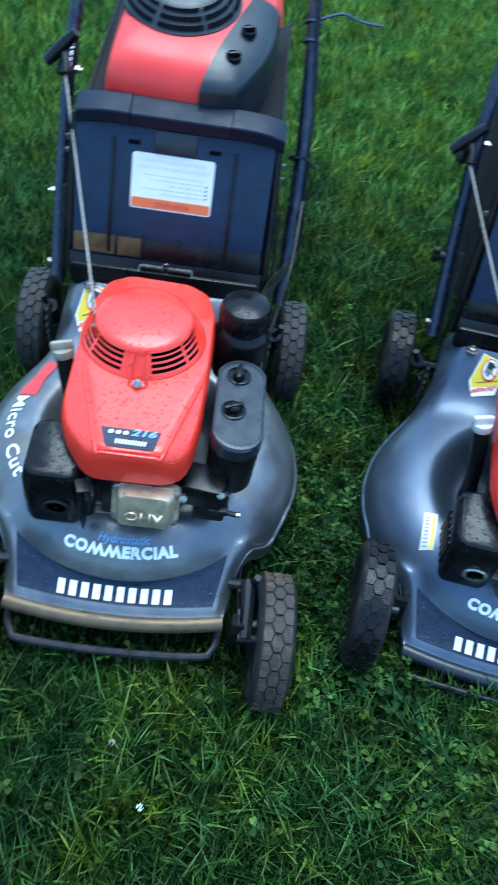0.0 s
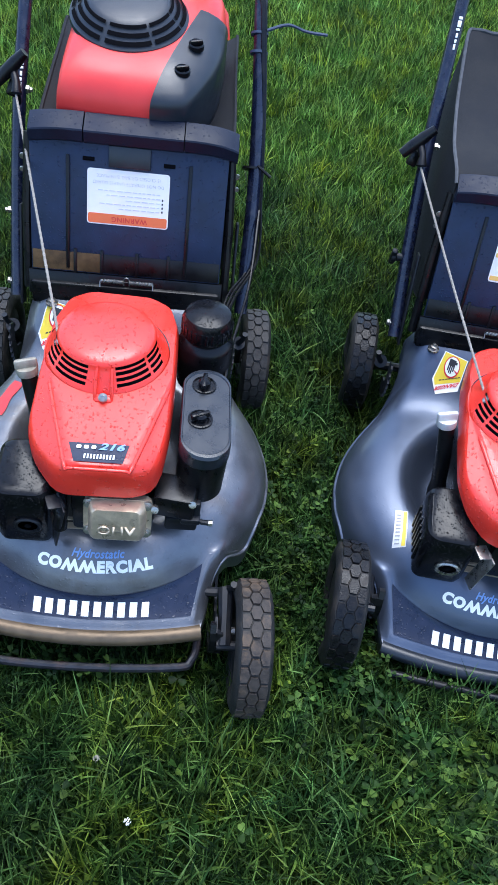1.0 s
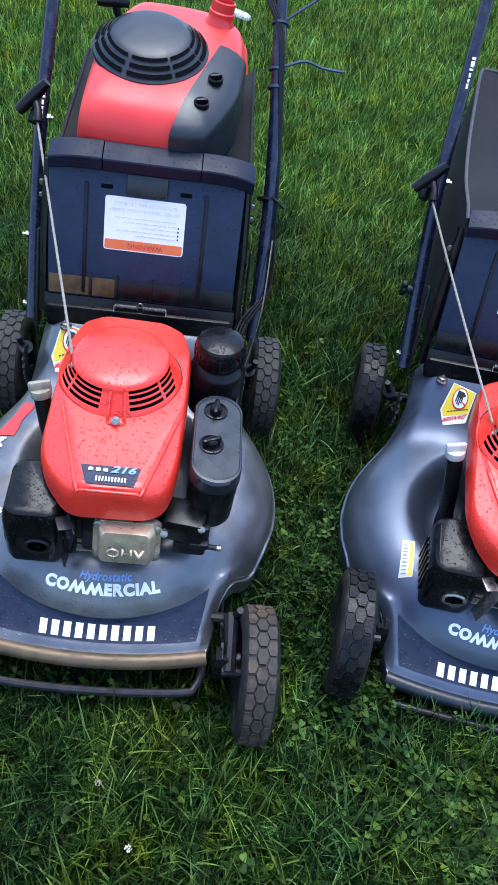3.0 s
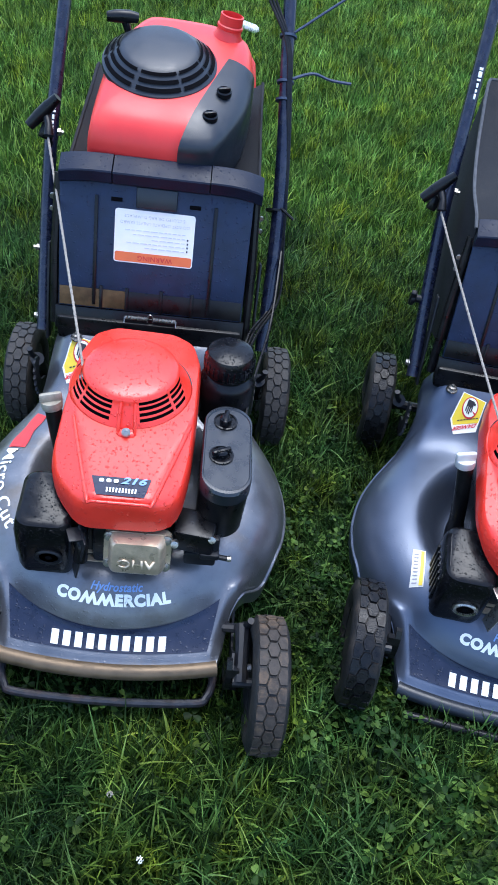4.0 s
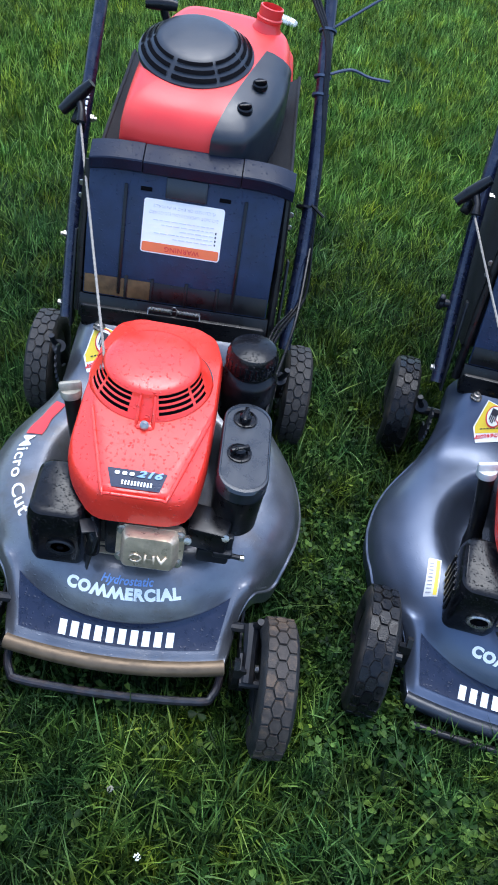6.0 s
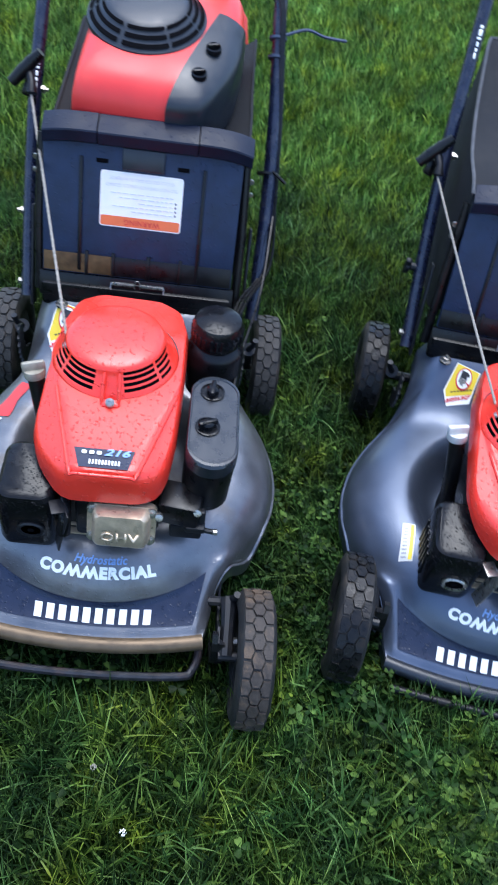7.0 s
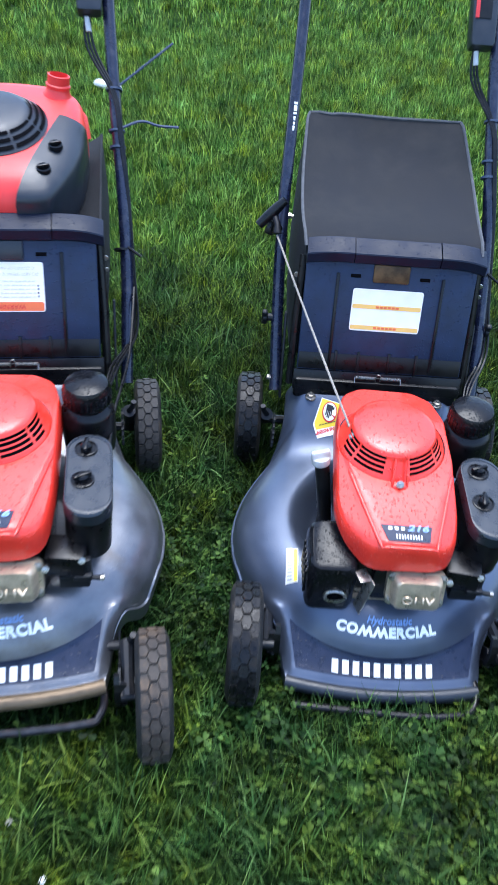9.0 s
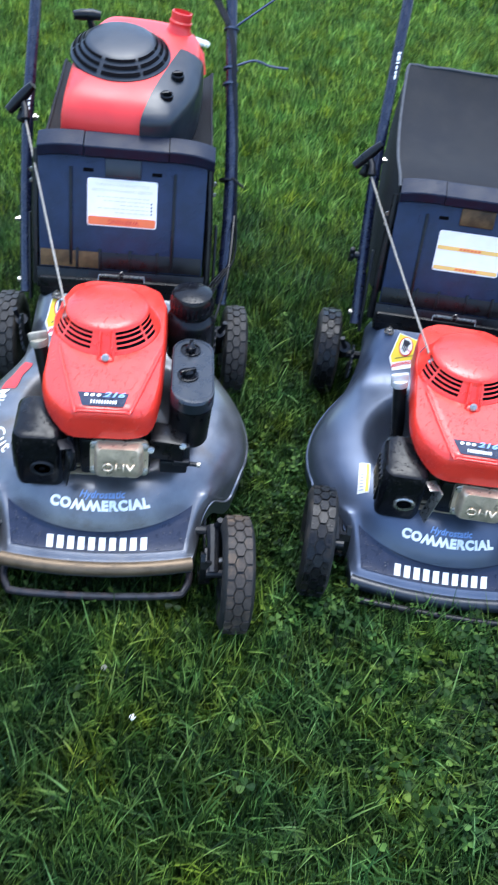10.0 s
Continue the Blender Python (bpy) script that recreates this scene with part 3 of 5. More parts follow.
    bm = bmesh.new()
    for k in range(3):
        slab(bm, -0.033 + k * 0.0105, 0.1465, -0.0262 + k * 0.0105, 0.1530, 0.0005)
    islands("maker_mark", lay(bm, lambda x, y: badge(x, y)[:2] + (badge(x, y)[2] + 0.0012,)), M_WHITE, hood, "white maker mark", False)
    bm = bmesh.new()
    for k in range(10):
        slab(bm, -0.021 + k * 0.0045, 0.129, -0.0186 + k * 0.0045, 0.1375, 0.0005, 0.0006)
    islands("maker_mark", lay(bm, lambda x, y: badge(x, y)[:2] + (badge(x, y)[2] + 0.0012,)), M_WHITE, hood, "white maker mark", False)

    # block, valve cover, muffler box
    bm = bmesh.new()
    box(bm, (0.0, 0.29, 0.25), (0.17, 0.30, 0.16), 0.02)
    box(bm, (0.02, 0.15, 0.262), (0.115, 0.05, 0.085), 0.008)
    block = part("engine_block", bm, M_BLACK, parent, "dirty black engine block")
    bm = bmesh.new()
    for k in range(5):
        box(bm, (-0.02, 0.155 + 0.006 * k, 0.246 + 0.014 * k - 0.03), (0.15, 0.052, 0.003), 0.001)
    islands("cooling_fin", bm, M_CAST, block, "grimy cast cooling fins")
    tilt = pose(0.034, 0.108, 0.283, -18)
    bm = bmesh.new()
    p = rounded(0.100, 0.064, 0.012, 4)
    loft(bm, [[tilt @ Vector((x, 0.012, z)) for x, z in p], [tilt @ Vector((x, -0.002, z)) for x, z in p]])
    cover = part("valve_cover", bm, M_CAST, parent, "cast aluminium valve cover")
    bm = bmesh.new()
    rr = []
    for dy, s, zo in ((-0.002, 1.0, 0), (-0.010, 0.98, 0), (-0.022, 0.90, 0.001), (-0.027, 0.80, 0.003)):
        rr.append([tilt @ Vector((x * 0.86 * s, dy, z * 0.98 * s + zo)) for x, z in p])
    loft(bm, rr)
    part("cover_bulge", bm, M_CAST, cover, "", True, 50)
    bm = bmesh.new()
    for x in (-0.043, 0.043):
        for z in (-0.024, 0.024):
            lathe(bm, [(0.0075, 0), (0.0075, 0.004), (0.0045, 0.0045), (0.0045, 0.009), (0.0, 0.0095)], tilt @ pose(x, -0.001, z, 90), 10)
    islands("cover_bolt", bm, M_STEEL, cover, "small bolt")
    bm = text_mesh("OHV", 0.021, 0.0006, 0, 1.2)
    lay(bm, lambda x, y: tilt @ Vector((x, -0.0278, y - 0.008)))
    bmesh.ops.solidify(bm, geom=bm.faces, thickness=-0.0008)
    part("raised_letters", bm, M_CAST, cover, "raised cast letters", False)
    # muffler box
    bm = bmesh.new()
    prof = [(0.208, 0.90, 0.016), (0.222, 0.97, 0.018), (0.29, 1.0, 0.02), (0.310, 0.98, 0.022), (0.321, 0.92, 0.024), (0.3255, 0.80, 0.024)]
    loft(bm, [[(x * s - 0.107, y * s + 0.163, z - 0.006 + 0.006 * (y > 0)) for x, y in rounded(0.088, 0.112, r, 6)] for z, s, r in prof])
    muff = part("muffler_guard", bm, M_WET, parent, "wet black muffler guard")
    om = pose(-0.099, 0.1066, 0.250, 90) @ Matrix.Diagonal((1.0, 0.80, 1.0, 1))
    bm = bmesh.new()
    lathe(bm, [(0.0205, -0.002), (0.0215, 0.002), (0.0190, 0.0040), (0.0150, 0.0030), (0.0140, -0.002), (0.0205, -0.002)], om, 28)
    outlet = part("exhaust_outlet", bm, M_BRACKET if worn else M_STEEL, muff, "oval exhaust outlet")
    # black disc painted as the shaded mouth of the outlet
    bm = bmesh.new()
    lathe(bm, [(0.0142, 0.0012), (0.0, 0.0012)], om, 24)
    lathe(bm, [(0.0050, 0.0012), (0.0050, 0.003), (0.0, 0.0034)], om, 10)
    part("outlet_hole", bm, M_HOLE_SHADE, outlet)
    bm = bmesh.new()
    for k in range(6):
        box(bm, (-0.1515, 0.131 + 0.013 * k, 0.256), (0.004, 0.006, 0.06), 0.0015)
    islands("guard_slat", bm, M_BLACK, muff, "moulded side slats")
    bm = bmesh.new()
    box(bm, (-0.052, 0.100, 0.268), (0.003, 0.024, 0.080), 0.001, pose(0, 0, 0, 0, 12, 20))
    box(bm, (-0.058, 0.110, 0.306), (0.022, 0.026, 0.003), 0.001, pose(0, 0, 0, 0, 8, 20))
    part("heat_shield", bm, M_STEEL if not worn else M_BRACKET, muff, "bent metal heat shield")
    if worn:
        bm = bmesh.new()
        sweep(bm, curve_pts([(-0.052, 0.13, 0.30), (-0.048, 0.106, 0.288), (-0.05, 0.098, 0.262)], 5), [0.010] * 8 + [0.011] * 3, 12)
        part("spark_plug_cap", bm, M_WET, block, "black rubber plug cap")
    # oil filler
    bm = bmesh.new()
    sweep(bm, curve_pts([(-0.105, 0.282, 0.19), (-0.115, 0.304, 0.28), (-0.126, 0.322, 0.350)], 5), [0.017] * 3 + [0.0135] * 8, 14)
    tube = part("oil_filler", bm, M_BLACK, parent, "black oil filler tube")
    bm = bmesh.new()
    cm = pose(-0.128, 0.325, 0.352, -10, -8)
    lathe(bm, [(0.0165, 0), (0.0175, 0.006), (0.0165, 0.013), (0.0, 0.014)], cm, 18)
    box(bm, cm @ Vector((0, 0, 0.017)), (0.036, 0.010, 0.020), 0.004, cm.to_3x3().to_4x4() @ pose(0, 0, 0, 0, 0, 15))
    part("oil_cap", bm, M_TAN if worn else M_PALE, tube, "weathered tan oil cap" if worn else "pale grey oil cap")
    # air box
    bm = bmesh.new()
    p = rounded(0.075, 0.188, 0.0374, 10)
    am = pose(0.142, 0.243, 0, 0, 2)
    loft(bm, [[am @ Vector((x * s, y * s, z)) for x, y in p] for z, s in ((0.268, 0.93), (0.274, 0.97), (0.352, 1.0), (0.3525, 1.0))])
    air = part("air_box", bm, M_BLACK, parent, "black plastic air cleaner box")
    bm = bmesh.new()
    loft(bm, [[am @ Vector((x * s, y * s, z)) for x, y in p] for z, s in ((0.3545, 0.985), (0.356, 1.025), (0.376, 1.02), (0.380, 0.985), (0.3805, 0.93), (0.379, 0.91), (0.379, 0.5))])
    lid = part("air_box_lid", bm, M_LID, air, "dark grey air cleaner lid")
    for (kx, ky), turn in zip(((0.150, 0.300), (0.146, 0.226)), ((85, 25) if worn else (20, 80))):
        bm = bmesh.new()
        lathe(bm, [(0.019, 0), (0.019, 0.002), (0.0165, 0.0025), (0.0165, 0.001), (0.0, 0.001)], pose(kx, ky, 0.3792), 24)
        lathe(bm, [(0.0095, 0), (0.0095, 0.008), (0.006, 0.011), (0.0, 0.0115)], pose(kx, ky, 0.380), 16)
        box(bm, (kx, ky, 0.388), (0.031, 0.008, 0.011), 0.003, pose(0, 0, 0, 0, 0, turn))
        part("lid_knob", bm, M_WET, lid, "black wing knob")
    # fuel filler behind it
    bm = bmesh.new()
    lathe(bm, [(0.046, 0.27), (0.048, 0.30), (0.047, 0.352), (0.044, 0.360), (0.036, 0.366), (0.035, 0.374), (0.0, 0.374)], pose(0.150, 0.416, 0.018), 32)
    tank = part("fuel_tank_neck", bm, M_BLACK, parent, "black fuel tank neck")
    bm = bmesh.new()
    lathe(bm, [(0.040, 0.372), (0.0425, 0.376), (0.0415, 0.402), (0.037, 0.411), (0.025, 0.4155), (0.0, 0.417)], pose(0.150, 0.416, 0.018), 32)
    part("fuel_cap", bm, M_WET, tank, "wet domed black fuel cap")
    bm = bmesh.new()
    for k in range(28):
        a = 2 * math.pi * k / 28
        box(bm, (0.150 + 0.0415 * math.cos(a), 0.416 + 0.0415 * math.sin(a), 0.406), (0.003, 0.004, 0.022), 0.001, pose(0, 0, 0, 0, 0, math.degrees(a)), 1)
    part("cap_ribs", bm, M_WET, tank)
    # carburettor and linkage under the air box
    bm = bmesh.new()
    box(bm, (0.118, 0.150, 0.286), (0.062, 0.052, 0.045), 0.005, pose(0, 0, 0, 0, 0, -8))
    carb = part("carburettor", bm, M_BLACK, parent, "black carburettor housing")
    bm = bmesh.new()
    box(bm, (0.150, 0.135, 0.270), (0.012, 0.012, 0.05), 0.003)
    box(bm, (0.142, 0.128, 0.262), (0.030, 0.018, 0.012), 0.003)
    sweep(bm, [(0.140, 0.128, 0.258), (0.170, 0.124, 0.258)], 0.0042, 8)
    box(bm, (0.128, 0.142, 0.244), (0.05, 0.03, 0.03), 0.005)
    part("throttle_linkage", bm, M_BRACKET, carb, "dark steel throttle linkage")
    bm = bmesh.new()
    lathe(bm, [(0.005, 0), (0.005, 0.006), (0, 0.007)], pose(0.170, 0.124, 0.258, 0, 90), 8)
    lathe(bm, [(0.006, 0), (0.006, 0.008), (0, 0.009)], pose(0.143, 0.128, 0.30, 60), 8)
    lathe(bm, [(0.006, 0), (0.006, 0.010), (0, 0.011)], pose(0.088, 0.115, 0.300, 60), 8)
    islands("link_bolt", bm, M_STEEL, carb, "bright bolt")
    return hood


# ---- rear flap, catcher frame, handle ----
def flap_pt(x, h, lift=0.0):
    """A point on the rear flap: x across, h from its foot upwards."""
    return (x, 0.612 + 0.335 * h - lift * 0.948, 0.345 + 0.945 * h + lift * 0.32)


def flap_box(bm, x0, x1, h0, h1, thick, lift=0.0, bev=0.003):
    c = Vector(flap_pt((x0 + x1) / 2, (h0 + h1) / 2, lift + thick / 2))
    box(bm, c, (x1 - x0, thick, h1 - h0), bev, pose(0, 0, 0, -19.5))


def rear_flap(parent, kind):
    bm = bmesh.new()
    box(bm, (0, 0.607, 0.306), (0.345, 0.035, 0.05), 0.006)
    flap_box(bm, -0.176, 0.176, -0.045, 0.0, 0.010)
    part("flap_hinge_plate", bm, M_BLACK, parent, "black hinge plate")
    bm = bmesh.new()
    flap_box(bm, -0.170, 0.170, 0.0, 0.228, 0.010)
    flap = part("rear_flap", bm, M_FLAP, parent, "dark blue-black rear discharge flap")
    bm = bmesh.new()
    for x in (-0.105, 0.105):
        flap_box(bm, x - 0.003, x + 0.003, 0.008, 0.205, 0.004, 0.010, 0.0015)
    for x in (-0.045, 0.018, -0.092, 0.075):
        flap_box(bm, x - 0.003, x + 0.003, 0.0, 0.045, 0.004, 0.010, 0.0015)
    islands("flap_rib", bm, M_BLACK, flap, "raised stiffening rib")
    # dark reflection of the low surroundings, painted as a band on the foot
    bm = bmesh.new()
    flap_box(bm, -0.168, 0.168, 0.003, 0.038, 0.0010, 0.010, 0.0004)
    part("flap_foot", bm, M_BLACK, flap, "black band along the foot, a painted dark reflection")
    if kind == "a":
        # warm brown part of that reflection, painted on as a thin plate
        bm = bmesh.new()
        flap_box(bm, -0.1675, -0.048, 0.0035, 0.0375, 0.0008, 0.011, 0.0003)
        part("foot_reflection", bm, M_BROWN, flap, "brown reflection painted along the foot")
    bm = bmesh.new()
    flap_box(bm, -0.036, 0.036, 0.190, 0.226, 0.006, 0.010, 0.003)
    part("flap_pull", bm, M_GREY if kind == "a" else M_BROWN, flap, "scuffed finger recess")
    # black plates on the flap, painted as shaded slots
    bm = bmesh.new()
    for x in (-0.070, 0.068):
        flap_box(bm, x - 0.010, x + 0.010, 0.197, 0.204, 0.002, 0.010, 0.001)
    islands("flap_slot", bm, M_HOLE_SHADE, flap)
    # hinge spring
    bm = bmesh.new()
    sweep(bm, [(-0.048, 0.598, 0.338), (0.050, 0.598, 0.338)], 0.0019, 8)
    part("hinge_rod", bm, M_BRACKET, flap, "thin steel hinge rod")
    bm = bmesh.new()
    for x0 in (-0.046, 0.006):
        sweep(bm, [(x0 + 0.042 * k / 160, 0.597 + 0.0036 * math.cos(k), 0.339 + 0.0036 * math.sin(k)) for k in range(161)], 0.0008, 4)
    sweep(bm, curve_pts([(-0.004, 0.593, 0.335), (-0.003, 0.594, 0.348), (0.001, 0.594, 0.351), (0.005, 0.594, 0.348), (0.006, 0.593, 0.335)], 4), 0.0012, 6)
    for x0 in (-0.047, 0.049):
        sweep(bm, [(x0, 0.597, 0.339), (x0, 0.590, 0.330)], 0.0012, 6)
    part("hinge_spring", bm, M_STEEL, flap, "pair of coiled hinge springs")
    # label
    h0, h1 = (0.092, 0.186) if kind == "a" else (0.090, 0.176)
    bm = bmesh.new()
    x0, x1 = -0.072, 0.070
    slab(bm, x0, h0, x1, h1, 0.0008, 0.005)
    lay_f = lambda d: (lambda b: [setattr(v, "co", Vector(flap_pt(v.co.x, v.co.y, 0.0102 + d + v.co.z))) for v in b.verts] and b)
    label = part("warning_label", lay_f(0)(bm), M_WHITE, flap, "white warning label with an orange band" if kind == "a" else "white warning label with two amber bands", False)
    if kind == "a":
        bm = bmesh.new()
        slab(bm, x0 + 0.002, h0 + 0.002, x1 - 0.002, h0 + 0.019, 0.0004, 0.003)
        part("label_band", lay_f(0.001)(bm), M_ORANGE, label, "", False)
        bm = text_mesh("WARNING", 0.0125, 0.0001)
        for v in bm.verts:
            v.co = Vector((-v.co.x + 0.002, -v.co.y + h0 + 0.0105, 0))
        part("label_line", lay_f(0.0022)(bm), M_REDINK, label, "", False)
        rng = random.Random(4)
        bm = bmesh.new()
        for words, y in (("IS CLOSED OR BAG IS IN PLACE", h1 - 0.011), ("DO NOT OPERATE UNLESS GUARD", h1 - 0.022)):
            bw = text_mesh(words, 0.0080, -0.0002, 0, 0.92)
            for v in bw.verts:
                v.co = Vector((-v.co.x - 0.001, -v.co.y + y, 0))
            part("label_line", lay_f(0.0012)(bw), M_GREYINK, label, "", False)
        for k, w in enumerate((0.10, 0.088, 0.05, 0.105, 0.07)):
            y = h1 - 0.036 - k * 0.0075
            x = x1 - 0.016
            while x > x1 - 0.016 - w:
                d = rng.uniform(0.004, 0.013)
                slab(bm, x - d, y, x, y + 0.0016, 0.0003, 0.0003)
                x -= d + 0.0022
        bullets = bmesh.new()
        for k in range(4):
            slab(bullets, x1 - 0.0125, h0 + 0.028 + k * 0.0068, x1 - 0.010, h0 + 0.0315 + k * 0.0068, 0.0003, 0.0005)
        part("label_bullets", lay_f(0.001)(bullets), M_INK, label, "", False)
        part("small_print", lay_f(0.001)(bm), M_PRINT, label, "unreadable small print", False)
    else:
        for y in (h0 + 0.003, h0 + 0.046):
            bm = bmesh.new()
            slab(bm, x0 + 0.002, y, x1 - 0.002, y + 0.0085, 0.0004, 0.002)
            part("label_band", lay_f(0.001)(bm), M_AMBER, label, "", False)
            bm = bmesh.new()
            for k in range(6):
                slab(bm, -0.023 + k * 0.008, y + 0.002, -0.0165 + k * 0.008, y + 0.0065, 0.0003, 0.0005)
            part("label_line", lay_f(0.0015)(bm), M_ORANGE, label, "unreadable words", False)
    return flap


def catcher(parent, kind):
    """Lip, side frames and bag of the grass catcher."""
    bm = bmesh.new()
    rng = random.Random(7)
    # bag: rings from the mouth to the back; the soiled one sags under what lies on it
    rings, crest = [], []
    spec = [(0.690, 0.346, 0.33, 0.585), (0.72, 0.352, 0.30, 0.600), (0.80, 0.360, 0.27, 0.604), (0.90, 0.362, 0.25, 0.630), (1.00, 0.356, 0.25, 0.660), (1.07, 0.346, 0.26, 0.684), (1.095, 0.338, 0.27, 0.688)]
    for k, (y, w, z0, z1) in enumerate(spec):
        dip = 0.032 * step(0.72, 0.92, y) * (1 - step(1.05, 1.10, y))
        off = 0.0
        if kind == "a":
            z1 = 0.562 + 0.040 * (y - 0.69) / 0.4
            dip, w, off = 0.045, 0.340, 0.007
        ring = []
        n, m = 14, 5
        half = w / 2
        line = [(-half + w * i / n, z1 - dip * (1 - (2 * i / n - 1) ** 2) ** 0.8) for i in range(n + 1)]
        line += [(half + 0.012 * math.sin(math.pi * (j + 0.5) / m) * step(0.7, 0.85, y), z1 + (z0 - z1) * (j + 0.5) / m) for j in range(m)]
        line += [(half - w * i / n, z0) for i in range(n + 1)]
        line += [(-half - 0.012 * math.sin(math.pi * (j + 0.5) / m) * step(0.7, 0.85, y), z0 + (z1 - z0) * (j + 0.5) / m) for j in range(m)]
        for x, z in line:
            ring.append((x + off + rng.uniform(-1, 1) * 0.0012, y + rng.uniform(-1, 1) * 0.001, z + rng.uniform(-1, 1) * 0.0012))
        rings.append(ring)
        crest.append((ring[0], ring[n]))
    loft(bm, rings)
    bag = part("grass_bag", bm, M_BAG, parent, "black woven grass bag, worn at the seams", True, 50)
    for side in (0, 1):
        bm = bmesh.new()
        sweep(bm, curve_pts([c[side] for c in crest], 4), 0.0034, 6)
        part("bag_piping", bm, M_PIPING if kind == "b" else M_BAG, bag, "worn grey seam piping")
    if kind == "b":
        bm = bmesh.new()
        sweep(bm, rings[-1][:15], 0.0038, 6)
        part("bag_seam", bm, M_PIPING, bag, "worn grey back seam")
    # moulded lip in three pieces, each with a sloping upper face and a dark front
    lip = None
    for x0, x1, rise, drop0, drop1 in ((-0.077, 0.090, 0.0, 0, 0), (-0.170, -0.079, 0.0015, 0.010, 0), (0.092, 0.184, 0.0015, 0, 0.016)):
        bm = bmesh.new()
        ring = []
        n = 10
        for k in range(n + 1):
            t = k / n
            d = drop0 * (1 - t) ** 3 + drop1 * t ** 3
            c = -rise + d
            sec = [(0.6665, 0.586), (0.6680, 0.5885), (0.6985, 0.6020), (0.7030, 0.6025), (0.7120, 0.597), (0.712, 0.562), (0.6745, 0.5625), (0.6690, 0.567)]
            ring.append([(x0 + (x1 - x0) * t, y + d * 0.5 - rise, z - c) for y, z in sec])
        loft(bm, ring)
        if lip is None:
            lip = part("catcher_lip", bm, M_LIP, parent, "dark moulded catcher lip", True, 30)
        else:
            part("lip_corner", bm, M_LIP, lip, "", True, 30)
    for s in (-1, 1):
        bm = bmesh.new()
        sweep(bm, [(s * 0.181, 0.615, 0.30), (s * 0.180, 0.655, 0.43), (s * 0.174, 0.70, 0.56)], 0.0085, 10)
        part("side_frame", bm, M_BLACK, lip, "black catcher side frame")
        bm = bmesh.new()
        lathe(bm, [(0.0055, 0), (0.0055, 0.003), (0, 0.004)], pose(s * 0.186, 0.690, 0.520, 90), 8)
        lathe(bm, [(0.0045, 0), (0.0045, 0.003), (0, 0.004)], pose(s * 0.187, 0.682, 0.500, 90), 8)
        islands("frame_rivet", bm, M_STEEL, lip, "bright rivet")
    bm = bmesh.new()
    box(bm, (0, 0.700, 0.558), (0.345, 0.028, 0.030), 0.004, pose(0, 0, 0, -18))
    part("mouth_bar", bm, M_BLACK, lip)
    return bag


HANDLE = [(0.209, 0.632, 0.262), (0.216, 0.75, 0.413), (0.218, 0.86, 0.556), (0.211, 0.98, 0.712), (0.203, 1.10, 0.868), (0.198, 1.25, 1.06)]


def on_tube(y, dx=0.0, dz=0.0):
    """A point by the handle's tube at that y."""
    hy = [p[1] for p in HANDLE]
    return Vector((float(np.interp(y, hy, [p[0] for p in HANDLE])) + dx, y - dz * 0.8, float(np.interp(y, hy, [p[2] for p in HANDLE])) + dz * 0.6))


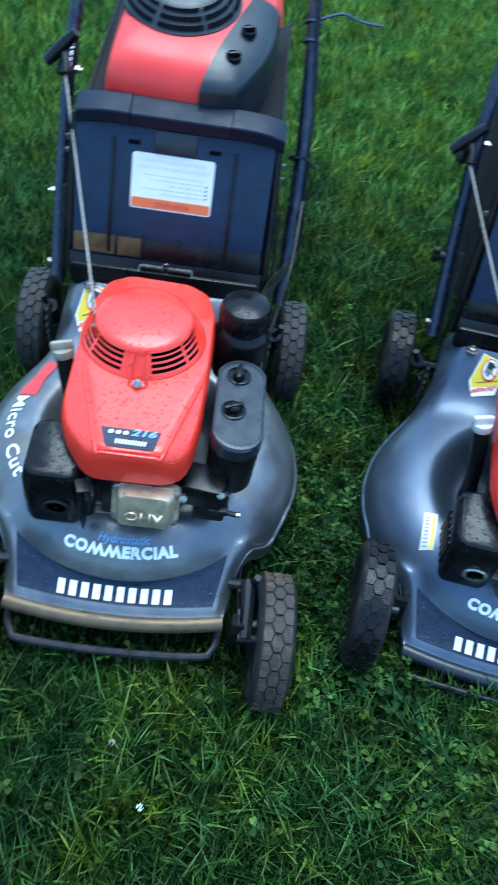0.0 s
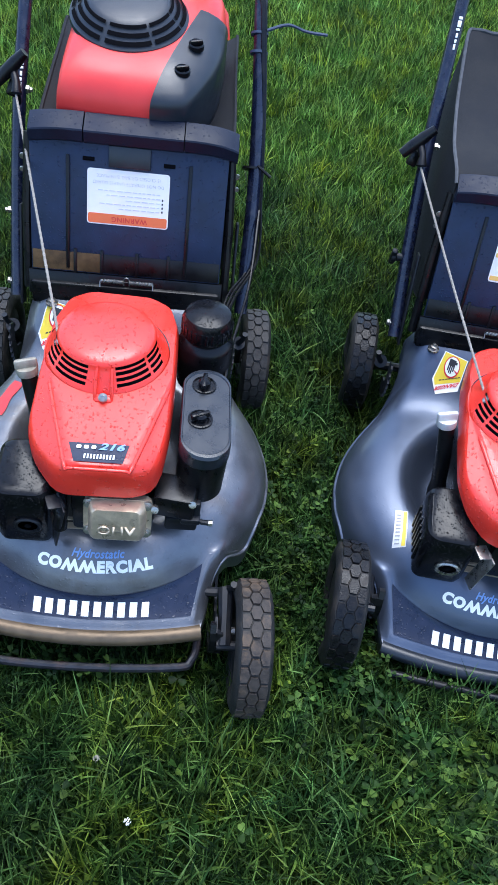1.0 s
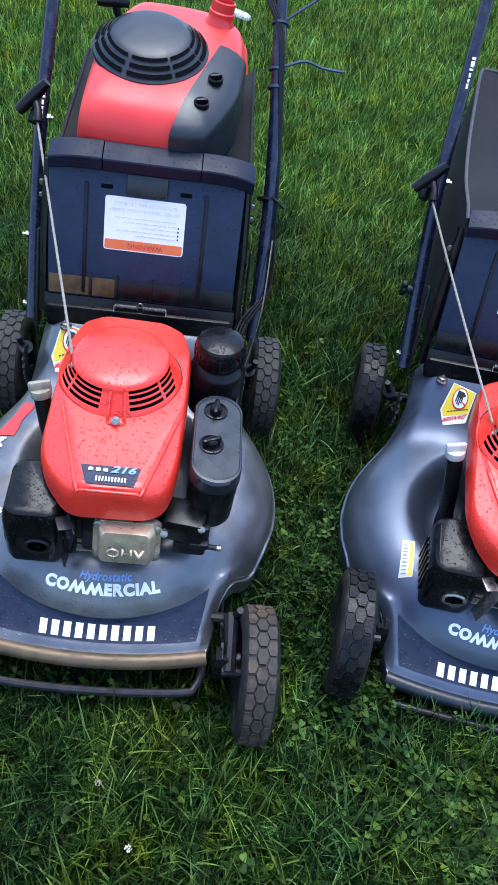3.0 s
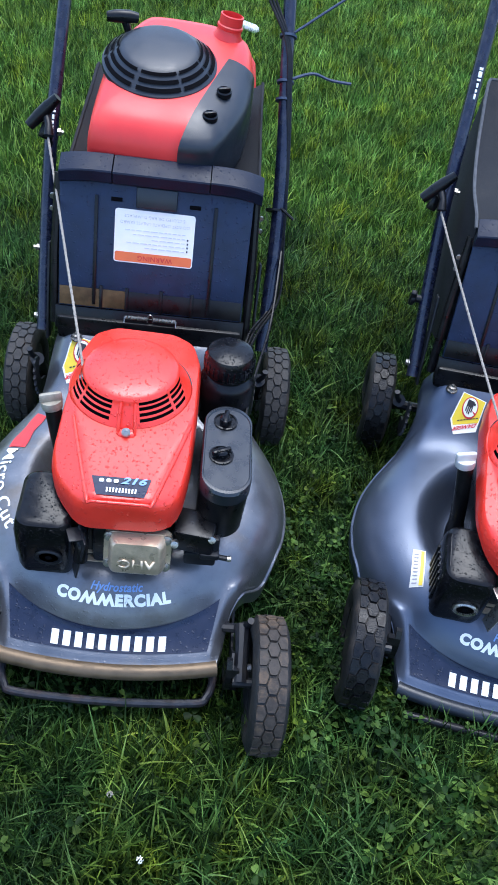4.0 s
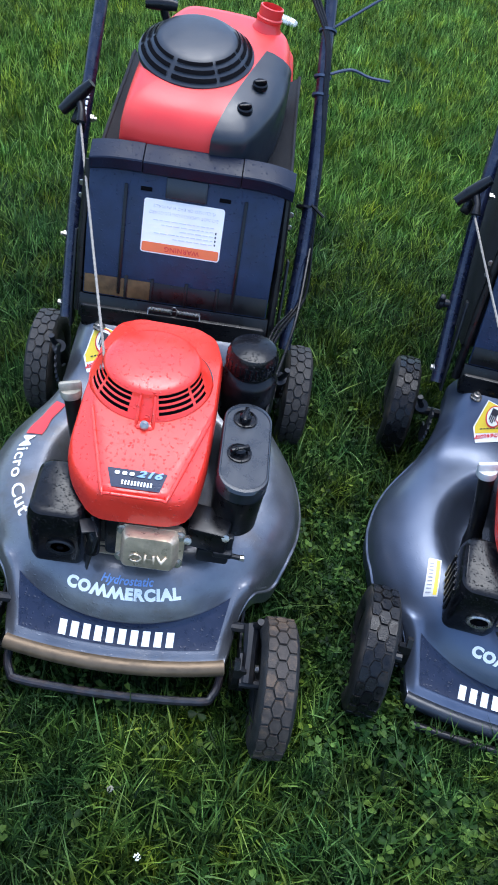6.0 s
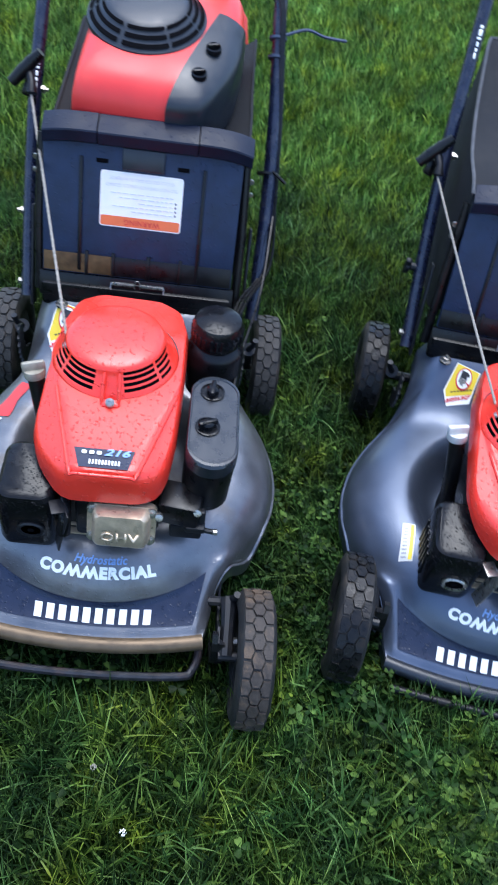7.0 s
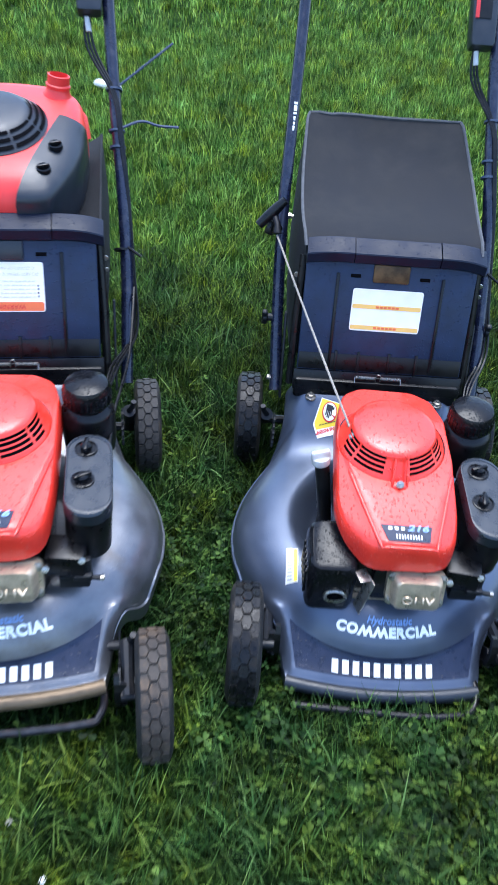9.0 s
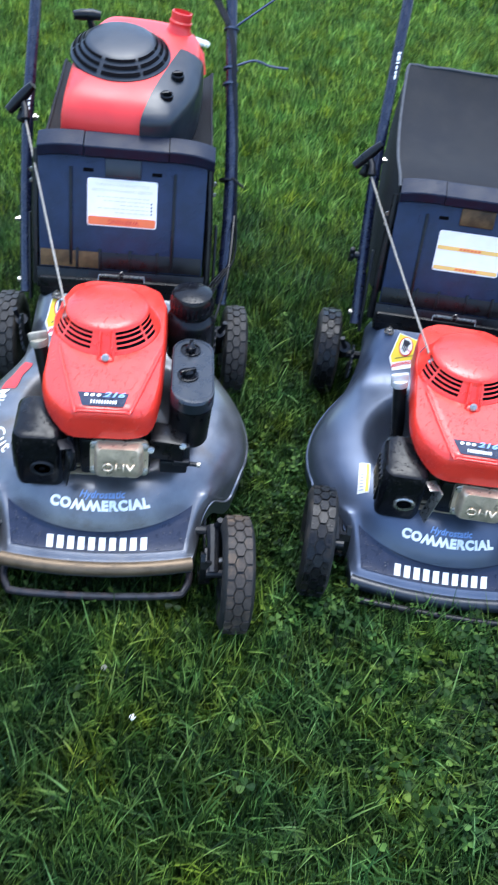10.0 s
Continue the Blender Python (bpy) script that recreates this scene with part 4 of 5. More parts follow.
def handle(parent, kind):
    tube = []
    for s in (-1, 1):
        pts = curve_pts([(s * hx + (0.010 * (1 - step(0.7, 1.0, hy)) if s > 0 else 0), hy, hz) for hx, hy, hz in HANDLE], 6)
        bm = bmesh.new()
        sweep(bm, pts, 0.0125, 14)
        t = part("handle_tube", bm, M_TUBE, parent, "glossy dark handle tube with scratches")
        tube.append(t)
        bm = bmesh.new()
        box(bm, (s * 0.198, 0.664, 0.335), (0.005, 0.032, 0.185), 0.002, pose(0, 0, 0, -24))
        part("handle_bracket", bm, M_BRACKET, t, "flat steel handle bracket")
        bm = bmesh.new()
        lathe(bm, [(0.009, 0), (0.009, 0.006), (0.006, 0.008), (0.006, 0.012), (0, 0.013)], pose(s * 0.216, 0.650, 0.282, 0, s * 90), 6)
        if s < 0 or kind == "b":
            lathe(bm, [(0.0075, 0), (0.0075, 0.006), (0.004, 0.007), (0.004, 0.011), (0, 0.0115)], pose(s * 0.206, 0.86, 0.556, 0, -s * 90), 6)
        islands("handle_bolt", bm, M_STEEL, t, "zinc handle bolt")
        bm = bmesh.new()
        km = pose(s * 0.221, 0.728, 0.385, 0, s * 90)
        if kind == "b":
            lathe(bm, [(0.008, 0), (0.008, 0.014), (0.012, 0.017), (0.012, 0.024), (0.0, 0.026)], km, 14)
            box(bm, km @ Vector((0, 0, 0.021)), (0.012, 0.012, 0.048), 0.004, pose(0, 0, 0, 25))
            part("wing_knob", bm, M_BRACKET, t, "dark wing knob")
        else:
            lathe(bm, [(0.007, 0), (0.007, 0.010), (0.004, 0.011), (0.004, 0.016), (0, 0.0165)], km, 6)
            part("pivot_bolt", bm, M_STEEL, t, "bright pivot bolt")
    # cross bar at the top
    bm = bmesh.new()
    sweep(bm, curve_pts([(-0.196, 1.25, 1.06), (-0.188, 1.272, 1.088), (0, 1.28, 1.098), (0.188, 1.272, 1.088), (0.196, 1.25, 1.06)], 6), 0.0125, 12)
    part("handle_bar", bm, M_TUBE, parent, "dark cross bar of the handle")
    # worn white marking on one tube
    bm = bmesh.new()
    for k, w in enumerate((0.010, 0.006, 0.008, 0.004, 0.011, 0.005)):
        c = on_tube((0.968 if kind == "b" else 0.862) + 0.0062 * k)
        box(bm, (-c.x + 0.003, c.y - 0.0098, c.z + 0.0076), (0.007 if k > 2 else 0.004, 0.001, w), 0.0003, pose(0, 0, 0, -38))
    part("tube_marking", bm, M_WHITE, tube[0], "worn white printing")
    # control box
    bm = bmesh.new()
    turn = pose(0.166, 1.105, 0.905, -38)
    loft(bm, [[turn @ Vector((x * s, y * s, z)) for x, y in rounded(0.052, 0.042, 0.006, 3)] for z, s in ((-0.065, 0.86), (-0.058, 0.95), (0.06, 1.0), (0.09, 1.0))])
    ctrl = part("control_box", bm, M_GREY, parent, "dark grey control box")
    bm = bmesh.new()
    box(bm, turn @ Vector((-0.004, -0.0215, 0.03)), (0.032, 0.003, 0.09), 0.001, turn.to_3x3().to_4x4())
    part("control_face", bm, M_RED if kind == "a" else M_BLACK, ctrl, "control face")
    bm = bmesh.new()
    box(bm, turn @ Vector((-0.018, -0.0235, 0.03)), (0.008, 0.002, 0.09), 0.0006, turn.to_3x3().to_4x4())
    part("control_stripe", bm, M_WHITE if kind == "a" else M_REDINK, ctrl)
    # cables along the other tube
    for k, off in enumerate((0.0, 0.007, -0.007)):
        bm = bmesh.new()
        pts = [(0.160 + off * 0.6, 1.075, 0.850), (0.166 + off, 1.045, 0.795), on_tube(0.985, off * 0.5, 0.014), on_tube(0.93, 0.008 + off * 0.4, 0.014), on_tube(0.86, 0.015 + off * 0.2, 0.008), on_tube(0.77, 0.022 + off * 0.4), (0.236 + off, 0.69, 0.345 + off), (0.195 + off, 0.60, 0.325), (0.17, 0.50 + off, 0.30)]
        sweep(bm, curve_pts(pts, 6), 0.0027, 7)
        part("control_cable", bm, M_BLACK, tube[1], "black control cable")
    if kind == "a":
        bm = bmesh.new()
        sweep(bm, curve_pts([(0.240, 0.76, 0.42), (0.226, 0.60, 0.36), (0.196, 0.44, 0.345), (0.186, 0.37, 0.325)], 8), 0.0028, 7)
        part("control_cable", bm, M_BLACK, tube[1], "black control cable")
    bm = bmesh.new()
    sweep(bm, [(0.160, 1.072, 0.845), (0.163, 1.058, 0.822)], 0.0055, 8)
    part("cable_ferrule", bm, M_PALE, tube[1], "pale cable ferrule")
    for yy, tail in ((0.995, 2), (0.945, 1), (0.925, 0), (0.80, 3)):
        bm = bmesh.new()
        xx, yy, zz = on_tube(yy)
        tm = pose(xx, yy, zz, -38)
        lathe(bm, [(0.0150, -0.0022), (0.0165, -0.0022), (0.0165, 0.0022), (0.0150, 0.0022), (0.0150, -0.0022)], tm, 16)
        if kind == "a" and tail == 1:
            sweep(bm, curve_pts([(xx + 0.012, yy - 0.01, zz + 0.012), (xx + 0.05, yy + 0.0, zz + 0.022), (xx + 0.085, yy, zz + 0.014), (xx + 0.125, yy, zz + 0.012)], 6), 0.003, 6)
        if kind == "a" and tail == 2:
            sweep(bm, [(xx + 0.010, yy - 0.01, zz + 0.012), (xx + 0.12, yy + 0.03, zz + 0.085)], 0.0025, 6)
        if tail == 3:
            sweep(bm, [(xx + 0.012, yy - 0.006, zz + 0.01), (xx + 0.038, yy - 0.02, zz - 0.004)], 0.003, 6)
        part("cable_tie", bm, M_BLACK if tail == 3 else M_TIE, tube[1], "black cable tie" if tail == 3 else "faded blue-grey cable tie")
    # starter grip and rope
    bm = bmesh.new()
    grip = Vector((-0.219, 0.828, 0.604)) if kind == "a" else Vector((-0.238, 0.826, 0.576))
    sweep(bm, [grip + Vector((-0.030, -0.010, -0.022)), grip + Vector((-0.012, -0.004, -0.004)), grip + Vector((0.004, 0, 0.012)), grip + Vector((0.022, 0.004, 0.030))], [0.0095, 0.0115, 0.0115, 0.0085], 18)
    sweep(bm, [grip, grip + Vector((0.008, -0.022, -0.012)), grip + Vector((0.009, -0.034, -0.026))], [0.008, 0.007, 0.010], 16)
    box(bm, grip + Vector((-0.004, 0.004, -0.034)), (0.02, 0.014, 0.03), 0.004, pose(0, 0, 0, -20, 20))
    hold = on_tube(0.84)
    sweep(bm, [(-hold.x, hold.y, hold.z), grip + Vector((0.006, -0.012, -0.010))], 0.005, 8)
    g = part("starter_grip", bm, M_BLACK, parent, "black T-shaped starter grip")
    bm = bmesh.new()
    a, b = grip + Vector((0.009, -0.036, -0.028)), Vector((-0.079, 0.345, 0.413))
    n = 90
    rope = []
    for k in range(n + 1):
        p = a.lerp(b, k / n)
        rope.append(p + Vector((0, 0, -0.004 * math.sin(math.pi * k / n))))
    sweep(bm, rope, [0.0020 + 0.0005 * (k % 2) for k in range(n + 1)], 7)
    part("starter_rope", bm, M_ROPE, g, "grey twisted starter rope")


def mower(kind, m, front, rear, label):
    """A walk-behind mower; front and rear give the wheel centres (x, y, z)."""
    root = tagged(new("lawn_mower"), label, "lawn mower", "lawn mowers on the grass")
    deck = part("deck", deck_bm(), M_DECK if kind == "a" else M_DECK_CLEAN, root, "dark blue-grey metal deck", True, 40)
    panel = part("front_panel", panel_bm(), M_NAVY, deck, "navy front panel")
    # maker's mark: plain white bars, two to a sign
    bm = bmesh.new()
    for k in range(10):
        x = -0.091 + k * 0.0186
        flat_rect(bm, x, 0.0, x + 0.0115, 0.0255, 2, 3)
    islands("maker_mark", lay(bm, lambda x, y: on_deck(x, front_y(x) + 0.0215 + y * 0.80, 0.0044)), M_WHITE, deck, "white maker mark", False)
    bm = text_mesh("COWWERCIAL", 0.0172, 0.0011, 0, 1.38, 1.15)
    # each M is a W turned over, for its pointed middle
    left, letters = set(bm.verts), []
    while left:
        grow = [left.pop()]
        letter = []
        while grow:
            v = grow.pop()
            letter.append(v)
            for e in v.link_edges:
                o = e.other_vert(v)
                if o in left:
                    left.remove(o)
                    grow.append(o)
        letters.append(letter)
    letters.sort(key=lambda vs: min(v.co.x for v in vs))
    for letter in letters[2:4]:
        flip = min(v.co.y for v in letter) + max(v.co.y for v in letter)
        for v in letter:
            v.co.y = flip - v.co.y
    bm = gridcut(bm)
    arc = 0.265

    def on_arc(x, y):
        a = x / arc
        q = arc - y
        return on_deck(math.sin(a) * q, 0.080 + arc - math.cos(a) * q, 0.0012)
    part("deck_lettering", lay(bm, on_arc), M_WHITE, deck, "white lettering", False)
    bm = gridcut(text_mesh("Hydrostatic", 0.0155, 0.0004, 0.25, 1.08))
    part("deck_lettering", lay(bm, lambda x, y: on_arc(x + 0.004, y + 0.0155)), M_BLUEINK, deck, "pale blue lettering", False)
    # danger decal at the back of the deck
    dm = pose(-0.128, 0.553, 0, 0, 0, -12) @ Matrix.Diagonal((0.9, 0.9, 1, 1)) if kind == "a" else pose(-0.098, 0.550, 0, 0, 0, -12) @ Matrix.Diagonal((0.86, 0.86, 1, 1))

    def on_decal(x, y, lift):
        p = dm @ Vector((x, y, 0))
        return on_deck(p.x, p.y, lift)
    bm = bmesh.new()
    bm.faces.new([bm.verts.new((x, y, 0)) for x, y in ((-0.030, -0.016), (-0.012, -0.040), (0.034, -0.020), (0.034, 0.034), (-0.022, 0.034))])
    part("danger_decal", lay(gridcut(bm), lambda x, y: on_decal(x, y, 0.0018)), M_WHITE, deck, "white-edged yellow danger decal", False)
    bm = bmesh.new()
    bm.faces.new([bm.verts.new((x, y, 0)) for x, y in ((-0.027, -0.014), (-0.020, -0.025), (0.032, -0.004), (0.032, 0.032), (-0.020, 0.032))])
    part("decal_field", lay(gridcut(bm), lambda x, y: on_decal(x, y, 0.0028)), M_YELLOW, deck, "", False)
    for r, mat, lift in ((0.0182, M_REDINK, 0.0038), (0.0158, M_WHITE, 0.0048)):
        bm = bmesh.new()
        bmesh.ops.create_circle(bm, cap_ends=True, segments=28, radius=r)
        part("decal_disc", lay(gridcut(bm, 0.004), lambda x, y: on_decal(x + 0.004, y + 0.012, lift)), mat, deck, "", False)
    bm = bmesh.new()
    flat_rect(bm, -0.0085, 0.001, 0.0065, 0.012, 5, 4)
    for k in range(4):
        flat_rect(bm, -0.0085 + 0.0041 * k, 0.012, -0.0056 + 0.0041 * k, (0.0205, 0.0235, 0.0240, 0.0195)[k], 1, 4)
    flat_rect(bm, 0.0065, 0.003, 0.0105, 0.0075, 2, 2)
    part("decal_sign", lay(bm, lambda x, y: on_decal(x + 0.003, 0.024 - y, 0.0058)), M_INK, deck, "", False)
    bm = bmesh.new()
    bm.faces.new([bm.verts.new((x, y, 0)) for x, y in ((0.008, 0.0085), (0.020, 0.0015), (0.021, 0.0055))])
    part("decal_wedge", lay(gridcut(bm, 0.004), lambda x, y: on_decal(x, y, 0.0062)), M_REDINK, deck, "", False)
    bm = bmesh.new()
    for k in range(7):
        flat_rect(bm, -0.014 + 0.0063 * k, -0.0012, -0.0095 + 0.0063 * k, 0.0008, 2, 1)
    part("decal_print", lay(bm, lambda x, y: on_decal(x, -0.0095 + y + 0.42 * x, 0.0040)), M_INK, deck, "unreadable small print", False)
    bm = text_mesh("DANGER", 0.0125, 0.0005)
    part("decal_words", lay(bm, lambda x, y: on_decal(0.006 - x * 0.9 - y * 0.42, -0.0245 - y + x * -0.42 + 0.004, 0.0036)), M_REDINK, deck, "", False)
    # bolts on the rear of the deck
    for x in (-0.135, 0.133):
        bm = bmesh.new()
        lathe(bm, [(0.0115, 0), (0.0115, 0.003), (0.0075, 0.0035), (0.0075, 0.009), (0.003, 0.010), (0.003, 0.014), (0, 0.0145)], Matrix.Translation(on_deck(x, 0.582, 0.001)), 12)
        part("deck_bolt", bm, M_STEEL, deck, "zinc bolt")
    if kind == "a":
        def on_side(u, v, lift=0.0012):
            a, q = radians(180) + u, 0.218 - v
            return on_deck(q * math.cos(a), 0.32 + q * math.sin(a), lift)
        bm = gridcut(text_mesh("Micro Cut", 0.029, 0.0004, 0, 1.3))
        part("deck_lettering", lay(bm, lambda x, y: on_side(x / 0.205 + 0.20, y)), M_WHITE, deck, "worn white lettering", False)
        bm = bmesh.new()
        g = []
        for k in range(15):
            t = k / 14
            g.append([bm.verts.new(on_side(-0.22 - 0.42 * t, (j / 4 - 0.5) * (0.030 - 0.008 * t + 0.003 * math.sin(9 * t)) + 0.006 - 0.012 * t * t)) for j in range(5)])
        for p, q in zip(g, g[1:]):
            for j in range(4):
                bm.faces.new((p[j], p[j + 1], q[j + 1], q[j]))
        part("deck_stripe", bm, M_REDINK, deck, "faded red flame stripe", False)
    else:
        for x0, x1, mat, lift in ((-0.011, 0.011, M_PALE, 0.0012), (0.003, 0.009, M_YELLOW, 0.0022)):
            bm = bmesh.new()
            flat_rect(bm, x0, -0.034 if lift < 0.002 else -0.032, x1, 0.034 if lift < 0.002 else 0.032, 4, 10)
            part("deck_sticker", lay(bm, lambda x, y: on_deck(-0.168 + x, 0.200 + y, lift)), mat, deck, "white and yellow sticker", False)
        bm = bmesh.new()
        for k in range(9):
            flat_rect(bm, -0.0085, -0.029 + 0.0065 * k, -0.0005, -0.027 + 0.0065 * k, 2, 1)
        part("sticker_print", lay(bm, lambda x, y: on_deck(-0.168 + x, 0.200 + y, 0.0022)), M_GREYINK, deck, "unreadable small print", False)
    bm = bmesh.new()
    half = 0.171
    sweep(bm, [(x, front_y(x) - 0.0005, deck_z(x, front_y(x)) - 0.009) for x in [half * (-1 + k / 15) for k in range(31)]], 0.0130, 14)
    if kind == "a":
        # the edge's golden reflection is painted as a brown metal colour
        part("glow_front_edge", bm, M_EDGE_GLOW, deck, "front edge with a warm brown reflection painted in")
    else:
        # darker than the deck paint: the shade on the rolled-under edge is painted in
        part("rolled_front_edge", bm, M_GREY, deck, "rolled front edge, its shade painted in dark grey")
    # bar under the front edge: bent and rusty, or straight with a cut end
    bm = bmesh.new()
    if kind == "a":
        sweep(bm, curve_pts([(-0.150, 0.09, 0.085), (-0.168, 0.03, 0.068), (-0.160, -0.004, 0.058), (-0.135, -0.016, 0.056), (0, -0.022, 0.056), (0.135, -0.016, 0.056), (0.160, -0.004, 0.058), (0.168, 0.03, 0.068), (0.150, 0.09, 0.085)], 6), 0.0068, 10)
    else:
        sweep(bm, curve_pts([(-0.151, -0.020, 0.100), (-0.147, -0.020, 0.100), (-0.02, -0.026, 0.099), (0.077, -0.027, 0.098), (0.135, -0.020, 0.097), (0.160, -0.006, 0.098), (0.168, 0.03, 0.104), (0.150, 0.09, 0.118)], 6), 0.0070, 12)
    part("trailing_bar", bm, M_RUST if kind == "a" else M_BLACK, root, "rusty bent steel bar" if kind == "a" else "dark bent steel bar")
    bm = bmesh.new()
    sweep(bm, [(-front[0] + 0.03, front[1] + 0.085, 0.125), (front[0] - 0.03, front[1] + 0.085, 0.125)], 0.008, 8)
    sweep(bm, [(-0.24, rear[1], rear[2]), (0.24, rear[1], rear[2])], 0.010, 8)
    islands("axle", bm, M_BRACKET, root, "steel axle")
    for s in (-1, 1):
        wheel(root, s * front[0], front[1], front[2], s, "black rubber front wheel, muddy tread" if kind == "a" else "black rubber front wheel")
        wheel(root, s * rear[0], rear[1], rear[2], s, "black rubber rear wheel, dusty tread" if kind == "a" else "black rubber rear wheel")
        wheel_arm(root, s * front[0], front[1], front[2], s, False)
        bm = bmesh.new()
        ring = []
        for k in range(22):
            a0 = radians(-78 + 112 * (k // 2 + (k % 2) * 0.98) / 11)
            wide = 0.016 if (k // 2) % 2 else 0.005
            for_out = s * (0.190 + wide)
            sec = []
            for rr, xx in ((0.088, s * 0.186), (0.088, for_out), (0.100, for_out), (0.100, s * 0.186)):
                sec.append((xx, front[1] + 0.100 - rr * math.cos(a0), 0.094 + (front[2] - 0.106) + rr * 0.8 * math.sin(a0)))
            ring.append(sec)
        loft(bm, ring)
        part("height_rack", bm, M_BLACK, root, "black toothed height rack", False)
        wheel_arm(root, s * rear[0], rear[1], rear[2], s, True)
    engine(root, kind == "a")
    rear_flap(root, kind)
    catcher(root, kind)
    handle(root, kind)
    root.matrix_world = m
    return root


# ---- ground ----
def ground():
    bm = bmesh.new()
    rings = [bm.verts.new((0.3, 1.5, 0))]
    prev = None
    for r in (3, 8, 20, 60, 200, 900):
        ring = [bm.verts.new((0.3 + r * math.cos(2 * math.pi * k / 48), 1.5 + r * math.sin(2 * math.pi * k / 48), 0)) for k in range(48)]
        for k in range(48):
            q = (k + 1) % 48
            bm.faces.new((rings[0], ring[k], ring[q]) if prev is None else (prev[k], ring[k], ring[q], prev[q]))
        prev = ring
    return tagged(part("ground", bm, M_SOIL, None, "", False), "damp dark soil under a mown lawn", "ground", "", "structure")


def blades(name, mat, label, count, xr, yr, length, width, seed, lean=0.6, segs=3, patch=0.68, soft=0.0):
    """Curved tapering blades of grass in one mesh."""
    rs = np.random.RandomState(seed)
    x = rs.uniform(*xr, count)
    y = rs.uniform(*yr, count)
    # tufts: pull each blade towards a clump, and lean with its neighbours
    cl = max(1, count // 20)
    cx, cy = rs.uniform(*xr, cl), rs.uniform(*yr, cl)
    if soft:
        cx, cy = cx + rs.normal(0, soft, cl), cy + rs.normal(0, soft, cl)
        x, y = x + rs.normal(0, soft, count), y + rs.normal(0, soft, count)
    own = rs.randint(0, cl, count)
    tuft = rs.rand(count) < patch
    x = np.where(tuft, cx[own] + rs.normal(0, 0.014 * (1 + 0.6 * (yr[1] > 2)), count), x)
    y = np.where(tuft, cy[own] + rs.normal(0, 0.014 * (1 + 0.6 * (yr[1] > 2)), count), y)
    swirl = 2.2 * np.sin(x * 5.1 + 1.7 * np.sin(y * 4.3)) + 1.9 * np.cos(y * 6.1 + 2 * np.sin(x * 3.7))
    turn = swirl + rs.normal(0, 2.0, count)
    big = 0.75 + 0.25 * np.sin(x * 7.3 + 2.2 * np.cos(y * 5.2)) * np.cos(y * 8.7)
    ln = rs.uniform(*length, count) * (0.7 + 0.5 * big)
    # the grass is pressed low under both mowers
    for ox, oy, turned in ((0.0, 0.0, 0.0), (0.6507, -0.0019, radians(-9.199))):
        u = (x - ox) * math.cos(turned) + (y - oy) * math.sin(turned)
        w = (y - oy) * math.cos(turned) - (x - ox) * math.sin(turned)
        ln = np.where((np.abs(u) < 0.21) & (w > (-0.035 if ox else -0.08)) & (w < 0.65), ln * (0.5 if ox else 0.6), ln)
    wd = rs.uniform(*width, count)
    bend = np.abs(rs.normal(lean, 0.35, count)).clip(0.05, 1.5)
    face = turn + math.pi / 2 + rs.normal(0, 0.5, count)
    per = segs * 2 + 1
    v = np.zeros((count, per, 3))
    hx, hz = np.zeros(count), np.zeros(count)
    for s in range(segs + 1):
        t = s / segs
        if s:
            a = bend * (0.35 + 0.9 * (s - 0.5) / segs)
            hx += np.sin(a) * ln / segs
            hz += np.cos(a) * ln / segs
        w = wd * (1 - t ** 1.6) * 0.5
        px, py = x + np.cos(turn) * hx, y + np.sin(turn) * hx
        if s < segs:
            v[:, 2 * s] = np.stack([px - np.cos(face) * w, py - np.sin(face) * w, hz - 0.002], 1)
            v[:, 2 * s + 1] = np.stack([px + np.cos(face) * w, py + np.sin(face) * w, hz - 0.002], 1)
        else:
            v[:, 2 * s] = np.stack([px, py, hz], 1)
    tri = []
    for s in range(segs - 1):
        a = 2 * s
        tri += [(a, a + 1, a + 3), (a, a + 3, a + 2)]
    a = 2 * (segs - 1)
    tri.append((a, a + 1, a + 2))
    faces = (np.arange(count)[:, None, None] * per + np.array(tri)[None]).reshape(-1, 3)
    return sheet(name, v.reshape(-1, 3), faces, mat, label)


def sheet(name, verts, faces, mat, label):
    me = bpy.data.meshes.new(name)
    me.vertices.add(len(verts))
    me.vertices.foreach_set("co", verts.astype(np.float32).ravel())
    me.loops.add(len(faces) * 3)
    me.loops.foreach_set("vertex_index", faces.astype(np.int32).ravel())
    me.polygons.add(len(faces))
    me.polygons.foreach_set("loop_start", np.arange(len(faces), dtype=np.int32) * 3)
    me.update(calc_edges=True)
    me.materials.append(mat)
    return tagged(new(name, me), label, "grass" if "clover" not in name else "clover", "", "stuff")


